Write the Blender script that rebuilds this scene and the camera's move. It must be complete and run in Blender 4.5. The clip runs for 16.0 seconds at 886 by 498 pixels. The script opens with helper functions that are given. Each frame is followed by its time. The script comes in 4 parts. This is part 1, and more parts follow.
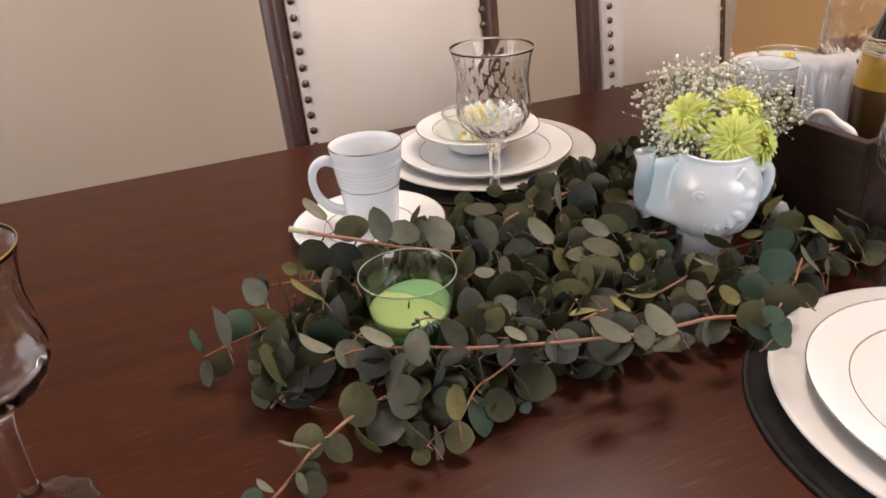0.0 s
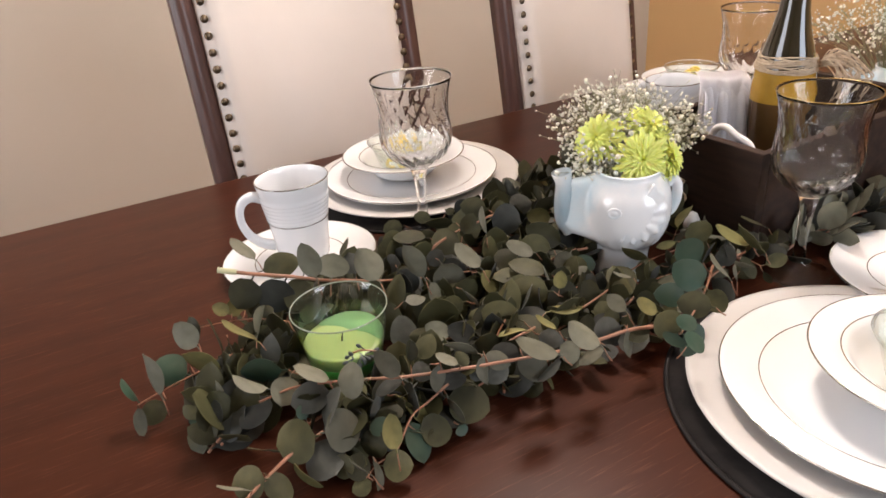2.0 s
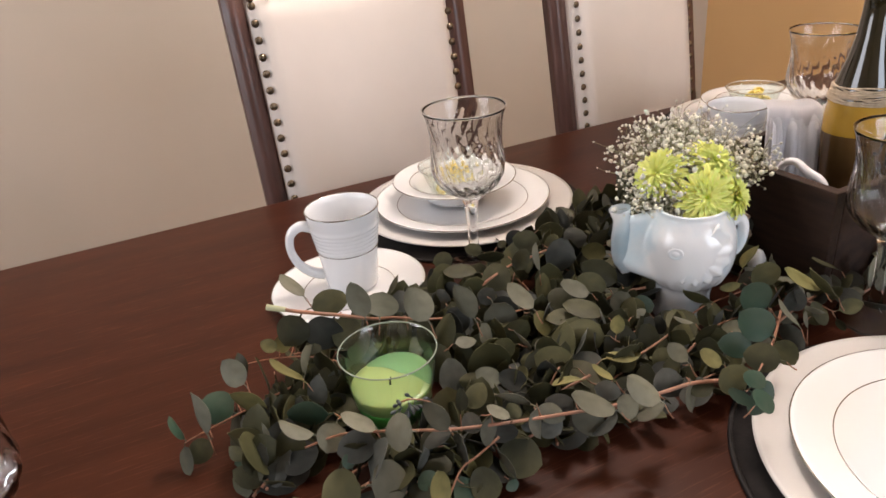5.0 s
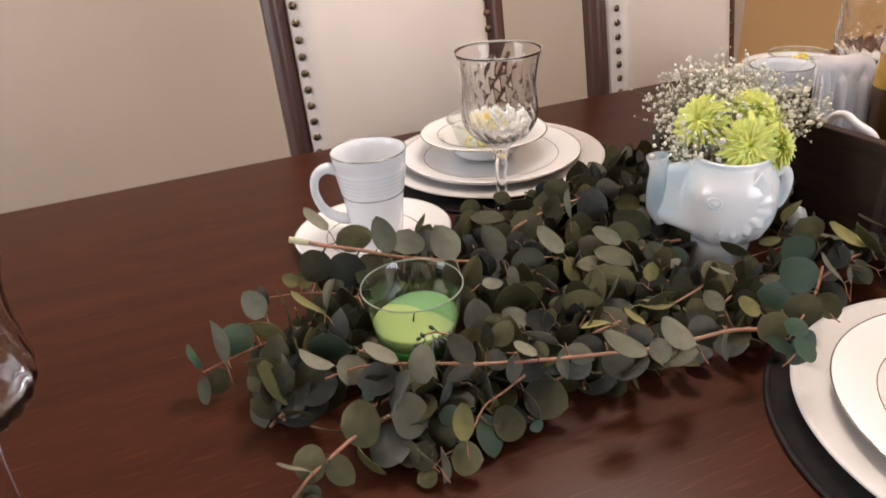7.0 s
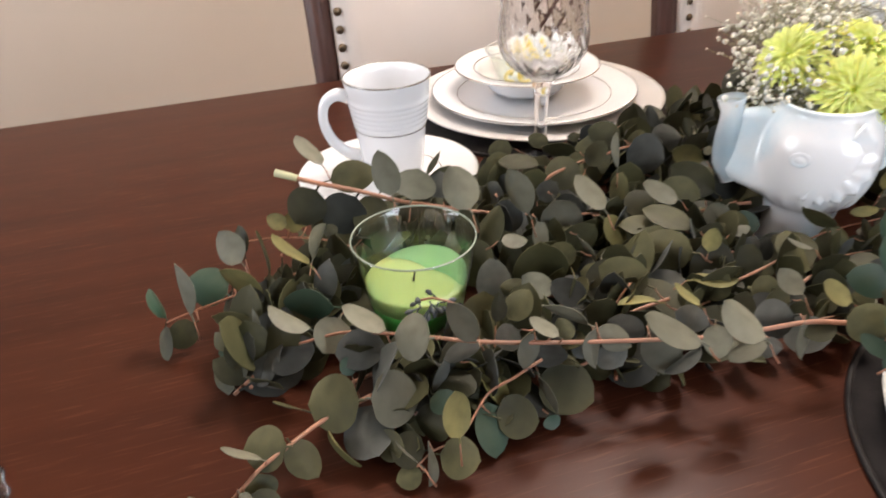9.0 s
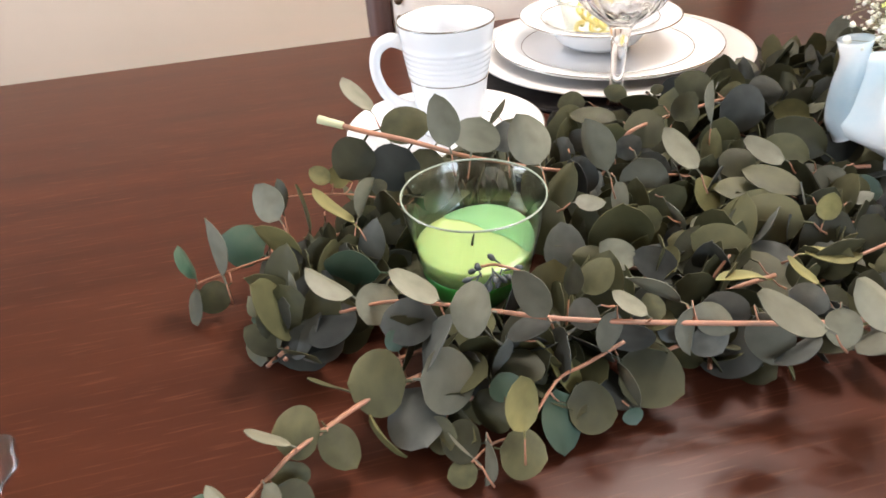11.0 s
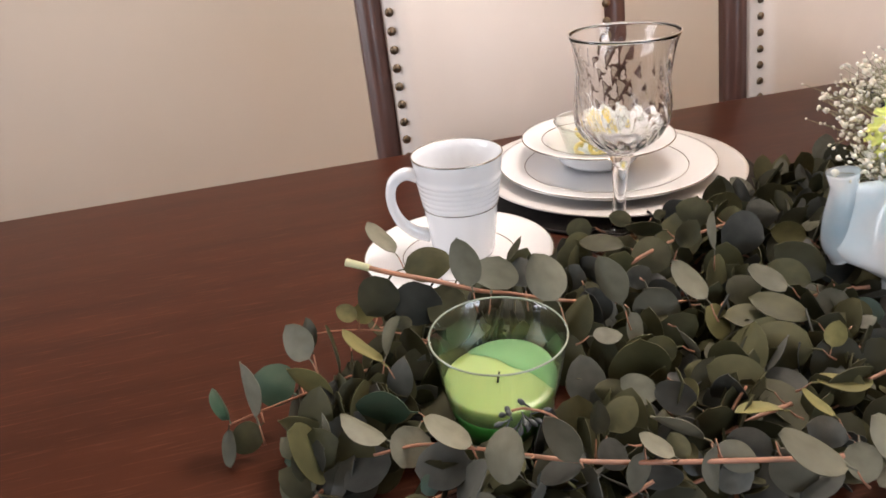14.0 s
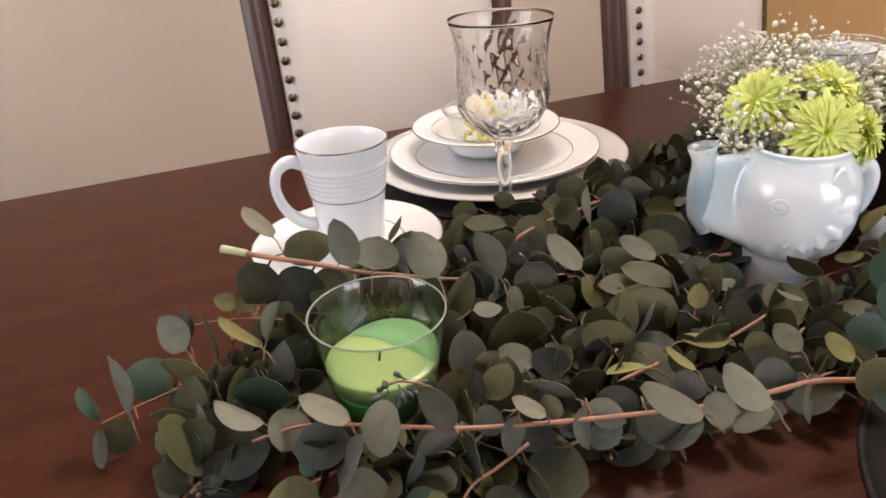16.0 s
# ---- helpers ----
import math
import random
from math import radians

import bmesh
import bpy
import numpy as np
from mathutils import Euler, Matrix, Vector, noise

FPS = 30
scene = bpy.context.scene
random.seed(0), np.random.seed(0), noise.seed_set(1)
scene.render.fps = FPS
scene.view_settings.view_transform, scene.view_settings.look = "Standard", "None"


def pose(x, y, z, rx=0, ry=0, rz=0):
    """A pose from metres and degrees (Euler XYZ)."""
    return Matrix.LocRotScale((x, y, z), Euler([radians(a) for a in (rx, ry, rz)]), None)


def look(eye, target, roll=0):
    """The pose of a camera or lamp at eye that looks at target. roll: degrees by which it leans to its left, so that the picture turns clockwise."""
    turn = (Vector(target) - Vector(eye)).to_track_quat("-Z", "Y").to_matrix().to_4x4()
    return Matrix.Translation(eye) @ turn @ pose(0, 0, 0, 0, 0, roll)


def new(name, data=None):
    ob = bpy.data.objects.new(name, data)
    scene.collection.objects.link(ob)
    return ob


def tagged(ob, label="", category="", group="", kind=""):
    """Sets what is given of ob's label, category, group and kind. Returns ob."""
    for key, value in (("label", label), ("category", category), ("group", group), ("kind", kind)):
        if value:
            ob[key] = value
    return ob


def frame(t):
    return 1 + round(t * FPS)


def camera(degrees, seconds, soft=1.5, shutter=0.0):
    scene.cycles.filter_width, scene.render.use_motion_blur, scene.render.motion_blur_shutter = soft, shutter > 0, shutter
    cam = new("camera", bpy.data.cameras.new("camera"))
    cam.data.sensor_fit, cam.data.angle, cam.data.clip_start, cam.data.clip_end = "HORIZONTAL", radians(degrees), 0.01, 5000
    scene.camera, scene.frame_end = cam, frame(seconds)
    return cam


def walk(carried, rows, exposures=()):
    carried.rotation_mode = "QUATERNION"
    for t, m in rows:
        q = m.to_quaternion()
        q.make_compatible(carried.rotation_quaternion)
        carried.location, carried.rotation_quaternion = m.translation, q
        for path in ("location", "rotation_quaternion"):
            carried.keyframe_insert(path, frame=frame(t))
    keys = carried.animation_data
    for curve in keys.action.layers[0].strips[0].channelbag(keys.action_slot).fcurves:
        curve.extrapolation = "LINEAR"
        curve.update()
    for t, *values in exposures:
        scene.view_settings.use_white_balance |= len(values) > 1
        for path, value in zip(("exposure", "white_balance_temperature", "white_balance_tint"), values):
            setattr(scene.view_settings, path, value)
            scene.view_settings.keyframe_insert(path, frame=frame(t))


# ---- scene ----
cam = camera(65.67, 16.0, soft=1.6, shutter=0.5)
# seconds, place of the eye, turn about x, y and z
ROWS = [
    (0, -0.1461, -0.4564, 1.1089, 61.60, 3.35, -23.15),
    (0.5, -0.1533, -0.4640, 1.1145, 60.48, 4.22, -25.19),
    (1, -0.1468, -0.4737, 1.1202, 60.99, 4.37, -27.02),
    (1.5, -0.1366, -0.4703, 1.1192, 61.43, 3.88, -28.94),
    (2, -0.1395, -0.4687, 1.1244, 62.59, 4.28, -29.30),
    (2.5, -0.1262, -0.4572, 1.1325, 62.14, 5.97, -30.58),
    (3, -0.1298, -0.4527, 1.1275, 63.06, 6.82, -29.36),
    (3.5, -0.1302, -0.4560, 1.1223, 62.24, 5.72, -25.38),
    (4, -0.1255, -0.4434, 1.1373, 63.00, 4.81, -25.35),
    (4.2, -0.1267, -0.4404, 1.1396, 63.74, 5.08, -25.46),
    (6.3, -0.1314, -0.4449, 1.1456, 62.63, 5.21, -24.18),
    (6.5, -0.1344, -0.4486, 1.1265, 63.52, 5.12, -23.29),
    (7, -0.1376, -0.4367, 1.1023, 62.04, 3.92, -22.85),
    (7.5, -0.1372, -0.4346, 1.0889, 60.43, 2.70, -22.78),
    (8, -0.1307, -0.4321, 1.0906, 60.19, 3.00, -22.87),
    (8.5, -0.1026, -0.3940, 1.0735, 59.02, 2.89, -21.14),
    (9, -0.0859, -0.3634, 1.0538, 57.99, 2.59, -17.74),
    (9.5, -0.0846, -0.3373, 1.0247, 55.92, 2.26, -14.14),
    (10, -0.0637, -0.3044, 1.0104, 55.66, 3.00, -11.99),
    (10.2, -0.0579, -0.2968, 1.0077, 55.09, 2.66, -10.90),
    (12.3, -0.1255, -0.3959, 1.0594, 60.18, 5.25, -20.25),
    (12.5, -0.1180, -0.4045, 1.0655, 60.92, 5.03, -20.75),
    (13, -0.1104, -0.3733, 1.0395, 62.49, 2.61, -17.16),
    (13.5, -0.0931, -0.3245, 1.0418, 64.58, 3.37, -12.90),
    (14, -0.0927, -0.3173, 1.0529, 63.43, 5.10, -14.25),
    (14.5, -0.1077, -0.3165, 1.0477, 62.88, 3.74, -17.12),
    (15, -0.1061, -0.3279, 1.0435, 62.47, 3.70, -19.56),
    (15.5, -0.0883, -0.3313, 1.0439, 62.91, 4.06, -20.38),
    (16, -0.0760, -0.3285, 1.0386, 62.95, 3.80, -21.85),
]
# the film camera opens up as it nears the dark leaves: seconds, stops, white balance
EXPOSURES = [
    (0, 0.02, 6500, 15), (0.5, 0.20, 6500, 15), (1, 0.36, 6500, 15), (1.5, 0.32, 6500, 15), (2.5, 0.18, 6500, 15), (4, 0.06, 6500, 15), (7, 0.06, 6500, 15), (8, 0.40, 6450, 14),
    (9, 0.50, 6300, 13), (9.5, 0.66, 6200, 12), (10, 1.02, 6050, 10), (10.8, 1.0, 6050, 10), (12.5, 0.60, 6250, 13), (13.5, 0.43, 6350, 14), (14.5, 0.23, 6400, 15), (16, 0.22, 6400, 15),
]
walk(cam, [(t, pose(x, y, z, a, b, c)) for t, x, y, z, a, b, c in ROWS], EXPOSURES)

# ---- light ----
TABLE = 0.75
WALL_N, WALL_S, WALL_E, WALL_W, CEILING = 2.0, -2.6, 2.3, -2.4, 2.7

world = bpy.data.worlds.new("daylight")
scene.world = world
world.use_nodes = True
sky = world.node_tree.nodes.new("ShaderNodeTexSky")
sky.sky_type, sky.sun_disc = "NISHITA", False
sky.sun_elevation, sky.sun_rotation = radians(40), radians(200)
world.node_tree.links.new(sky.outputs[0], world.node_tree.nodes["Background"].inputs[0])
world.node_tree.nodes["Background"].inputs[1].default_value = 0.1


def area_lamp(name, m, size_x, size_y, power, colour):
    data = bpy.data.lights.new(name, "AREA")
    data.shape, data.size, data.size_y, data.energy, data.color = "RECTANGLE", size_x, size_y, power, colour
    ob = new(name, data)
    ob.matrix_world = m
    return ob


# windows: one in the south wall behind the camera, one in the west wall
area_lamp("window_light", look((1.1, WALL_S + 0.06, 1.5), (0.3, 0, 0.9)), 1.3, 1.3, 34, (0.82, 0.91, 1.0))
area_lamp("window_light", look((WALL_W + 0.06, 0.2, 1.5), (0, 0.3, 0.9)), 1.2, 1.3, 30, (0.94, 0.97, 1.0))


# ---- materials ----
def material(name, colour, rough=0.5, metal=0.0, second=None, scale=30.0, bump=0.0, bump_scale=200.0, stretch=(1, 1, 1),
             coat=0.0, sub=0.0, per_object=0.0, ramp=(0.35, 0.65), spec=0.5):
    """A procedural surface: two colours mixed by noise, fine relief, and a random shift of tone from object to object."""
    m = bpy.data.materials.new(name)
    m.use_nodes = True
    nt = m.node_tree
    n, l = nt.nodes, nt.links
    b = n["Principled BSDF"]
    b.inputs["Roughness"].default_value, b.inputs["Metallic"].default_value = rough, metal
    b.inputs["Coat Weight"].default_value, b.inputs["Coat Roughness"].default_value = coat, 0.08
    b.inputs["Specular IOR Level"].default_value = spec
    if sub:
        b.inputs["Subsurface Weight"].default_value, b.inputs["Subsurface Scale"].default_value = sub, 0.01
        b.inputs["Subsurface Radius"].default_value = (1.0, 0.6, 0.3)
    second = second or tuple(c * 0.86 for c in colour)
    co, mp = n.new("ShaderNodeTexCoord"), n.new("ShaderNodeMapping")
    mp.inputs["Scale"].default_value = stretch
    l.new(co.outputs["Object"], mp.inputs["Vector"])
    big, fine, mix, rp = n.new("ShaderNodeTexNoise"), n.new("ShaderNodeTexNoise"), n.new("ShaderNodeMix"), n.new("ShaderNodeValToRGB")
    big.inputs["Scale"].default_value, big.inputs["Detail"].default_value = scale, 6
    fine.inputs["Scale"].default_value, fine.inputs["Detail"].default_value = bump_scale, 4
    l.new(mp.outputs[0], big.inputs["Vector"]), l.new(mp.outputs[0], fine.inputs["Vector"])
    rp.color_ramp.elements[0].position, rp.color_ramp.elements[1].position = ramp
    l.new(big.outputs["Fac"], rp.inputs[0])
    mix.data_type = "RGBA"
    mix.inputs[6].default_value, mix.inputs[7].default_value = (*colour, 1), (*second, 1)
    l.new(rp.outputs[0], mix.inputs[0])
    out = mix.outputs[2]
    if per_object:
        info, hs, mr = n.new("ShaderNodeObjectInfo"), n.new("ShaderNodeHueSaturation"), n.new("ShaderNodeMapRange")
        mr.inputs[3].default_value, mr.inputs[4].default_value = 1 - per_object, 1 + per_object
        l.new(info.outputs["Random"], mr.inputs[0]), l.new(mr.outputs[0], hs.inputs["Value"]), l.new(out, hs.inputs["Color"])
        out = hs.outputs[0]
    l.new(out, b.inputs["Base Color"])
    if bump:
        bp = n.new("ShaderNodeBump")
        bp.inputs["Strength"].default_value, bp.inputs["Distance"].default_value = bump, 0.0006
        l.new(fine.outputs["Fac"], bp.inputs["Height"]), l.new(bp.outputs[0], b.inputs["Normal"])
    return m


def crystal(name):
    """Clear cut crystal that refracts."""
    m = bpy.data.materials.new(name)
    m.use_nodes = True
    n, l = m.node_tree.nodes, m.node_tree.links
    n.remove(n["Principled BSDF"])
    gl = n.new("ShaderNodeBsdfGlass")
    gl.inputs["Color"].default_value, gl.inputs["Roughness"].default_value, gl.inputs["IOR"].default_value = (1, 1, 1, 1), 0.0, 1.38
    l.new(gl.outputs[0], n["Material Output"].inputs[0])
    return m


def thin_glass(name, tint=(0.95, 0.975, 0.955)):
    """A thin clear wall: it lets light straight through and mirrors by Fresnel."""
    m = bpy.data.materials.new(name)
    m.use_nodes = True
    n, l = m.node_tree.nodes, m.node_tree.links
    n.remove(n["Principled BSDF"])
    tr, gl, mx, fr = n.new("ShaderNodeBsdfTransparent"), n.new("ShaderNodeBsdfGlossy"), n.new("ShaderNodeMixShader"), n.new("ShaderNodeLayerWeight")
    pw, ml = n.new("ShaderNodeMath"), n.new("ShaderNodeMath")
    pw.operation, pw.inputs[1].default_value = "POWER", 4.0
    ml.operation, ml.inputs[1].default_value, ml.inputs[2].default_value = "MULTIPLY_ADD", 0.9, 0.07
    tr.inputs[0].default_value, gl.inputs["Roughness"].default_value, fr.inputs[0].default_value = (*tint, 1), 0.03, 0.5
    l.new(fr.outputs["Facing"], pw.inputs[0]), l.new(pw.outputs[0], ml.inputs[0]), l.new(ml.outputs[0], mx.inputs[0]), l.new(tr.outputs[0], mx.inputs[1]), l.new(gl.outputs[0], mx.inputs[2])
    l.new(mx.outputs[0], n["Material Output"].inputs[0])
    return m

def table_wood(name):
    """Polished reddish-brown wood: broad dark figure, fine pores along x, and their scattered glints painted as paler
    colour.
    """
    m = material(name, (0.058, 0.0172, 0.0086), 0.3, second=(0.031, 0.0094, 0.0054), scale=4, stretch=(1, 8, 8), ramp=(0.25, 0.8), spec=0.08)
    n, l = m.node_tree.nodes, m.node_tree.links
    b = n["Principled BSDF"]
    base = b.inputs["Base Color"].links[0].from_socket
    co, mp, pore, cut, mix = n.new("ShaderNodeTexCoord"), n.new("ShaderNodeMapping"), n.new("ShaderNodeTexNoise"), n.new("ShaderNodeMapRange"), n.new("ShaderNodeMix")
    mp.inputs["Scale"].default_value, mp.inputs["Rotation"].default_value = (26, 420, 420), (0, 0, radians(-6))
    pore.inputs["Scale"].default_value, pore.inputs["Detail"].default_value = 1.0, 3
    cut.inputs[1].default_value, cut.inputs[2].default_value, cut.inputs[4].default_value = 0.56, 0.80, 0.7
    # paler base colour for the pores' highlights
    mix.data_type, mix.inputs[7].default_value = "RGBA", (0.110, 0.040, 0.021, 1)
    l.new(co.outputs["Object"], mp.inputs["Vector"]), l.new(mp.outputs[0], pore.inputs["Vector"]), l.new(pore.outputs["Fac"], cut.inputs[0])
    l.new(cut.outputs[0], mix.inputs[0]), l.new(base, mix.inputs[6]), l.new(mix.outputs[2], b.inputs["Base Color"])
    bp = n.new("ShaderNodeBump")
    bp.inputs["Strength"].default_value, bp.inputs["Distance"].default_value = 0.12, 0.0003
    l.new(pore.outputs["Fac"], bp.inputs["Height"]), l.new(bp.outputs[0], b.inputs["Normal"])
    return m


WOOD_TABLE = table_wood("table_wood")
WOOD_CHAIR = material("chair_wood", (0.115, 0.054, 0.043), 0.38, second=(0.075, 0.036, 0.029), scale=9, stretch=(8, 8, 1), bump=0.1, bump_scale=90)
WOOD_BOX = material("box_wood", (0.040, 0.021, 0.014), 0.75, second=(0.022, 0.013, 0.01), scale=14, stretch=(6, 1, 8), bump=0.25, bump_scale=120, spec=0.25)
PAINT_TAUPE = material("taupe_paint", (0.50, 0.435, 0.365), 0.8, second=(0.47, 0.41, 0.34), scale=1.5, bump=0.08, bump_scale=220)
GOLDEN_TAN = material("golden_tan_wall", (0.56, 0.35, 0.155), 0.75, second=(0.53, 0.33, 0.145), scale=1.5, bump=0.08, bump_scale=220)
PAINT_WHITE = material("ceiling_paint", (0.78, 0.76, 0.72), 0.85, scale=2)
FLOOR_WOOD = material("floor_wood", (0.22, 0.12, 0.06), 0.4, second=(0.14, 0.07, 0.04), scale=4, stretch=(1, 10, 1), bump=0.1)
FABRIC = material("cream_upholstery", (0.74, 0.655, 0.59), 0.62, second=(0.70, 0.62, 0.555), scale=7, bump=0.12, bump_scale=500)
BRASS = material("aged_brass", (0.20, 0.15, 0.10), 0.36, metal=1.0, second=(0.11, 0.08, 0.06), scale=60, per_object=0.2)
CHINA = material("white_china", (0.80, 0.805, 0.815), 0.14, second=(0.78, 0.785, 0.795), scale=8, coat=0.5)
CHARGER = material("cream_charger", (0.60, 0.575, 0.555), 0.45, second=(0.55, 0.525, 0.505), scale=14, bump=0.2, bump_scale=90)
PLATINUM = material("platinum_band", (0.42, 0.40, 0.37), 0.22, metal=1.0, second=(0.32, 0.30, 0.27), scale=40)
GOLD = material("gold_band", (0.85, 0.60, 0.24), 0.2, metal=1.0, second=(0.7, 0.48, 0.18), scale=40)
MAT_BLACK = material("black_placemat", (0.012, 0.010, 0.010), 0.6, second=(0.02, 0.017, 0.016), scale=60, bump=0.3, bump_scale=300, spec=0.12)
CRYSTAL = crystal("clear_crystal")
SILVER = material("silver_rim", (0.86, 0.83, 0.79), 0.28, metal=1.0, second=(0.6, 0.57, 0.53), scale=40)
CLEAR = thin_glass("clear_glass")
# opaque pale green paints the bright highlights of a clear glass rim
GLASS_LIP = material("glass_lip_highlight", (0.22, 0.26, 0.20), 0.08, second=(0.30, 0.34, 0.28), scale=40, coat=0.6)
WAX_YELLOW = material("pale_green_wax", (0.31, 0.41, 0.14), 0.35, second=(0.28, 0.39, 0.14), scale=25, sub=0.4)
WAX_GREEN = material("green_wax", (0.085, 0.42, 0.07), 0.32, second=(0.07, 0.36, 0.06), scale=25, sub=0.3)
WAX_MINT = material("mint_wax", (0.19, 0.37, 0.16), 0.25, second=(0.16, 0.34, 0.13), scale=25, sub=0.3)
CHAR = material("burnt_wick", (0.02, 0.018, 0.016), 0.8)
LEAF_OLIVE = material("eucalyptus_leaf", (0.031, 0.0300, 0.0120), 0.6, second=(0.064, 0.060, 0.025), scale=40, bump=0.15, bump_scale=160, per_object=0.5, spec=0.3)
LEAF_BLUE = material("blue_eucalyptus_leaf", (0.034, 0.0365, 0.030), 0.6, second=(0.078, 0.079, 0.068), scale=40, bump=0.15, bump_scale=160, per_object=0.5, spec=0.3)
LEAF_PALE = material("pale_eucalyptus_leaf", (0.146, 0.142, 0.104), 0.6, second=(0.090, 0.088, 0.060), scale=40, bump=0.15, bump_scale=160, per_object=0.3, spec=0.3)
LEAF_JADE = material("jade_eucalyptus_leaf", (0.025, 0.056, 0.033), 0.5, second=(0.046, 0.066, 0.042), scale=40, bump=0.1, per_object=0.3, spec=0.3)
LEAF_YELLOW = material("yellow_green_leaf", (0.190, 0.168, 0.062), 0.6, second=(0.105, 0.098, 0.036), scale=40, bump=0.15, bump_scale=160, per_object=0.3, spec=0.3)
LEAF_BUD = material("grey_blue_bud", (0.034, 0.042, 0.044), 0.55, second=(0.06, 0.068, 0.07), scale=80)
STEM = material("red_brown_stem", (0.34, 0.15, 0.085), 0.5, second=(0.24, 0.12, 0.07), scale=90, bump=0.2)
STEM_CUT = material("cut_stem_end", (0.5, 0.5, 0.3), 0.7)
TWIG_GREEN = material("green_twig", (0.28, 0.27, 0.16), 0.6)
# second colour: blue glaze tint, with the reflected blue cast painted in
POT = material("pale_blue_glaze", (0.84, 0.85, 0.86), 0.12, second=(0.58, 0.73, 0.80), scale=16, coat=0.35, ramp=(0.46, 0.66))
PETAL = material("lime_petal", (0.86, 0.90, 0.15), 0.5, second=(0.89, 0.91, 0.28), scale=60, sub=0.35)
PETAL_HEART = material("lime_flower_heart", (0.46, 0.55, 0.04), 0.55, second=(0.5, 0.55, 0.05), scale=200, bump=0.5)
BABY = material("white_floret", (0.80, 0.76, 0.66), 0.6, second=(0.68, 0.66, 0.56), scale=200, sub=0.1)
BOTTLE_AMBER = material("brown_wine_behind_glass", (0.130, 0.072, 0.026), 0.08, second=(0.085, 0.046, 0.017), scale=9, coat=0.6)
BOTTLE_GLASS = material("dark_green_bottle", (0.012, 0.010, 0.005), 0.06, second=(0.02, 0.016, 0.006), scale=9, coat=0.6)
# amber as painted light: wine and glass lit through at the shoulder
LIT_AMBER = material("lit_amber_glass", (0.50, 0.29, 0.035), 0.15, second=(0.36, 0.20, 0.022), scale=20, coat=0.4)
LABEL_WHITE = material("paper_label", (0.62, 0.62, 0.60), 0.6)
JUTE = material("jute_twine", (0.56, 0.45, 0.33), 0.85, second=(0.42, 0.32, 0.22), scale=120, bump=0.5, bump_scale=400)
LINEN = material("white_linen", (0.84, 0.82, 0.84), 0.85, second=(0.78, 0.76, 0.79), scale=20, bump=0.35, bump_scale=500)
CANDY = material("yellow_candy", (0.80, 0.58, 0.06), 0.4, second=(0.82, 0.68, 0.25), scale=70, per_object=0.15)


# ---- mesh tools ----
def part(name, bm, mat, parent=None, label="", smooth=True):
    """Links a bmesh as one mesh object, under a thing or a part."""
    me = bpy.data.meshes.new(name)
    bm.normal_update()
    bm.to_mesh(me)
    bm.free()
    me.materials.append(mat)
    for p in me.polygons:
        p.use_smooth = smooth
    ob = new(name, me)
    if parent:
        ob.parent = parent
    if label:
        ob["label"] = label
    return ob


def thing(name, x, y, z, label, category, group="", turn=0):
    ob = new(name)
    ob.empty_display_size = 0.02
    ob.matrix_world = pose(x, y, z, 0, 0, turn)
    return tagged(ob, label, category, group)


def lathe(profile, seg=64, wave=None, closed=False):
    """Turns (radius, height) pairs about z. wave(angle, height, k) scales the radius."""
    bm = bmesh.new()
    rings = []
    for k, (r, z) in enumerate(profile):
        if r < 1e-5:
            rings.append([bm.verts.new((0, 0, z))])
            continue
        ring = []
        for i in range(seg):
            a = 2 * math.pi * i / seg
            q = r * (wave(a, z, k) if wave else 1)
            ring.append(bm.verts.new((q * math.cos(a), q * math.sin(a), z)))
        rings.append(ring)
    pairs = list(zip(rings, rings[1:])) + ([(rings[-1], rings[0])] if closed else [])
    for a, b in pairs:
        for i in range(seg):
            j = (i + 1) % seg
            if len(a) == 1 and len(b) == 1:
                continue
            if len(a) == 1:
                bm.faces.new((a[0], b[j], b[i]))
            elif len(b) == 1:
                bm.faces.new((a[i], a[j], b[0]))
            else:
                bm.faces.new((a[i], a[j], b[j], b[i]))
    bmesh.ops.recalc_face_normals(bm, faces=bm.faces)
    return bm


def tube(points, radii, seg=8, bm=None, caps=True):
    """A round tube through points, with a radius at each."""
    bm = bm or bmesh.new()
    pts = [Vector(p) for p in points]
    rings, up = [], Vector((0.13, 0.27, 0.95))
    for k, p in enumerate(pts):
        d = (pts[min(k + 1, len(pts) - 1)] - pts[max(k - 1, 0)]).normalized()
        side = d.cross(up)
        if side.length < 1e-3:
            side = d.cross(Vector((1, 0, 0)))
        side.normalize()
        top = side.cross(d)
        up = top
        r = radii[k] if hasattr(radii, "__len__") else radii
        rings.append([bm.verts.new(p + r * (math.cos(a) * side + math.sin(a) * top)) for a in (2 * math.pi * i / seg for i in range(seg))])
    for a, b in zip(rings, rings[1:]):
        for i in range(seg):
            bm.faces.new((a[i], a[(i + 1) % seg], b[(i + 1) % seg], b[i]))
    if caps:
        bm.faces.new(rings[0][::-1])
        bm.faces.new(rings[-1])
    return bm


def smooth_path(points, n=6):
    """A Catmull-Rom curve through points."""
    p = [Vector(q) for q in points]
    p = [2 * p[0] - p[1]] + p + [2 * p[-1] - p[-2]]
    out = []
    for k in range(1, len(p) - 2):
        for i in range(n):
            t = i / n
            a, b, c, d = p[k - 1], p[k], p[k + 1], p[k + 2]
            out.append(0.5 * (2 * b + (c - a) * t + (2 * a - 5 * b + 4 * c - d) * t * t + (3 * b - a - 3 * c + d) * t ** 3))
    return out + [p[-2]]


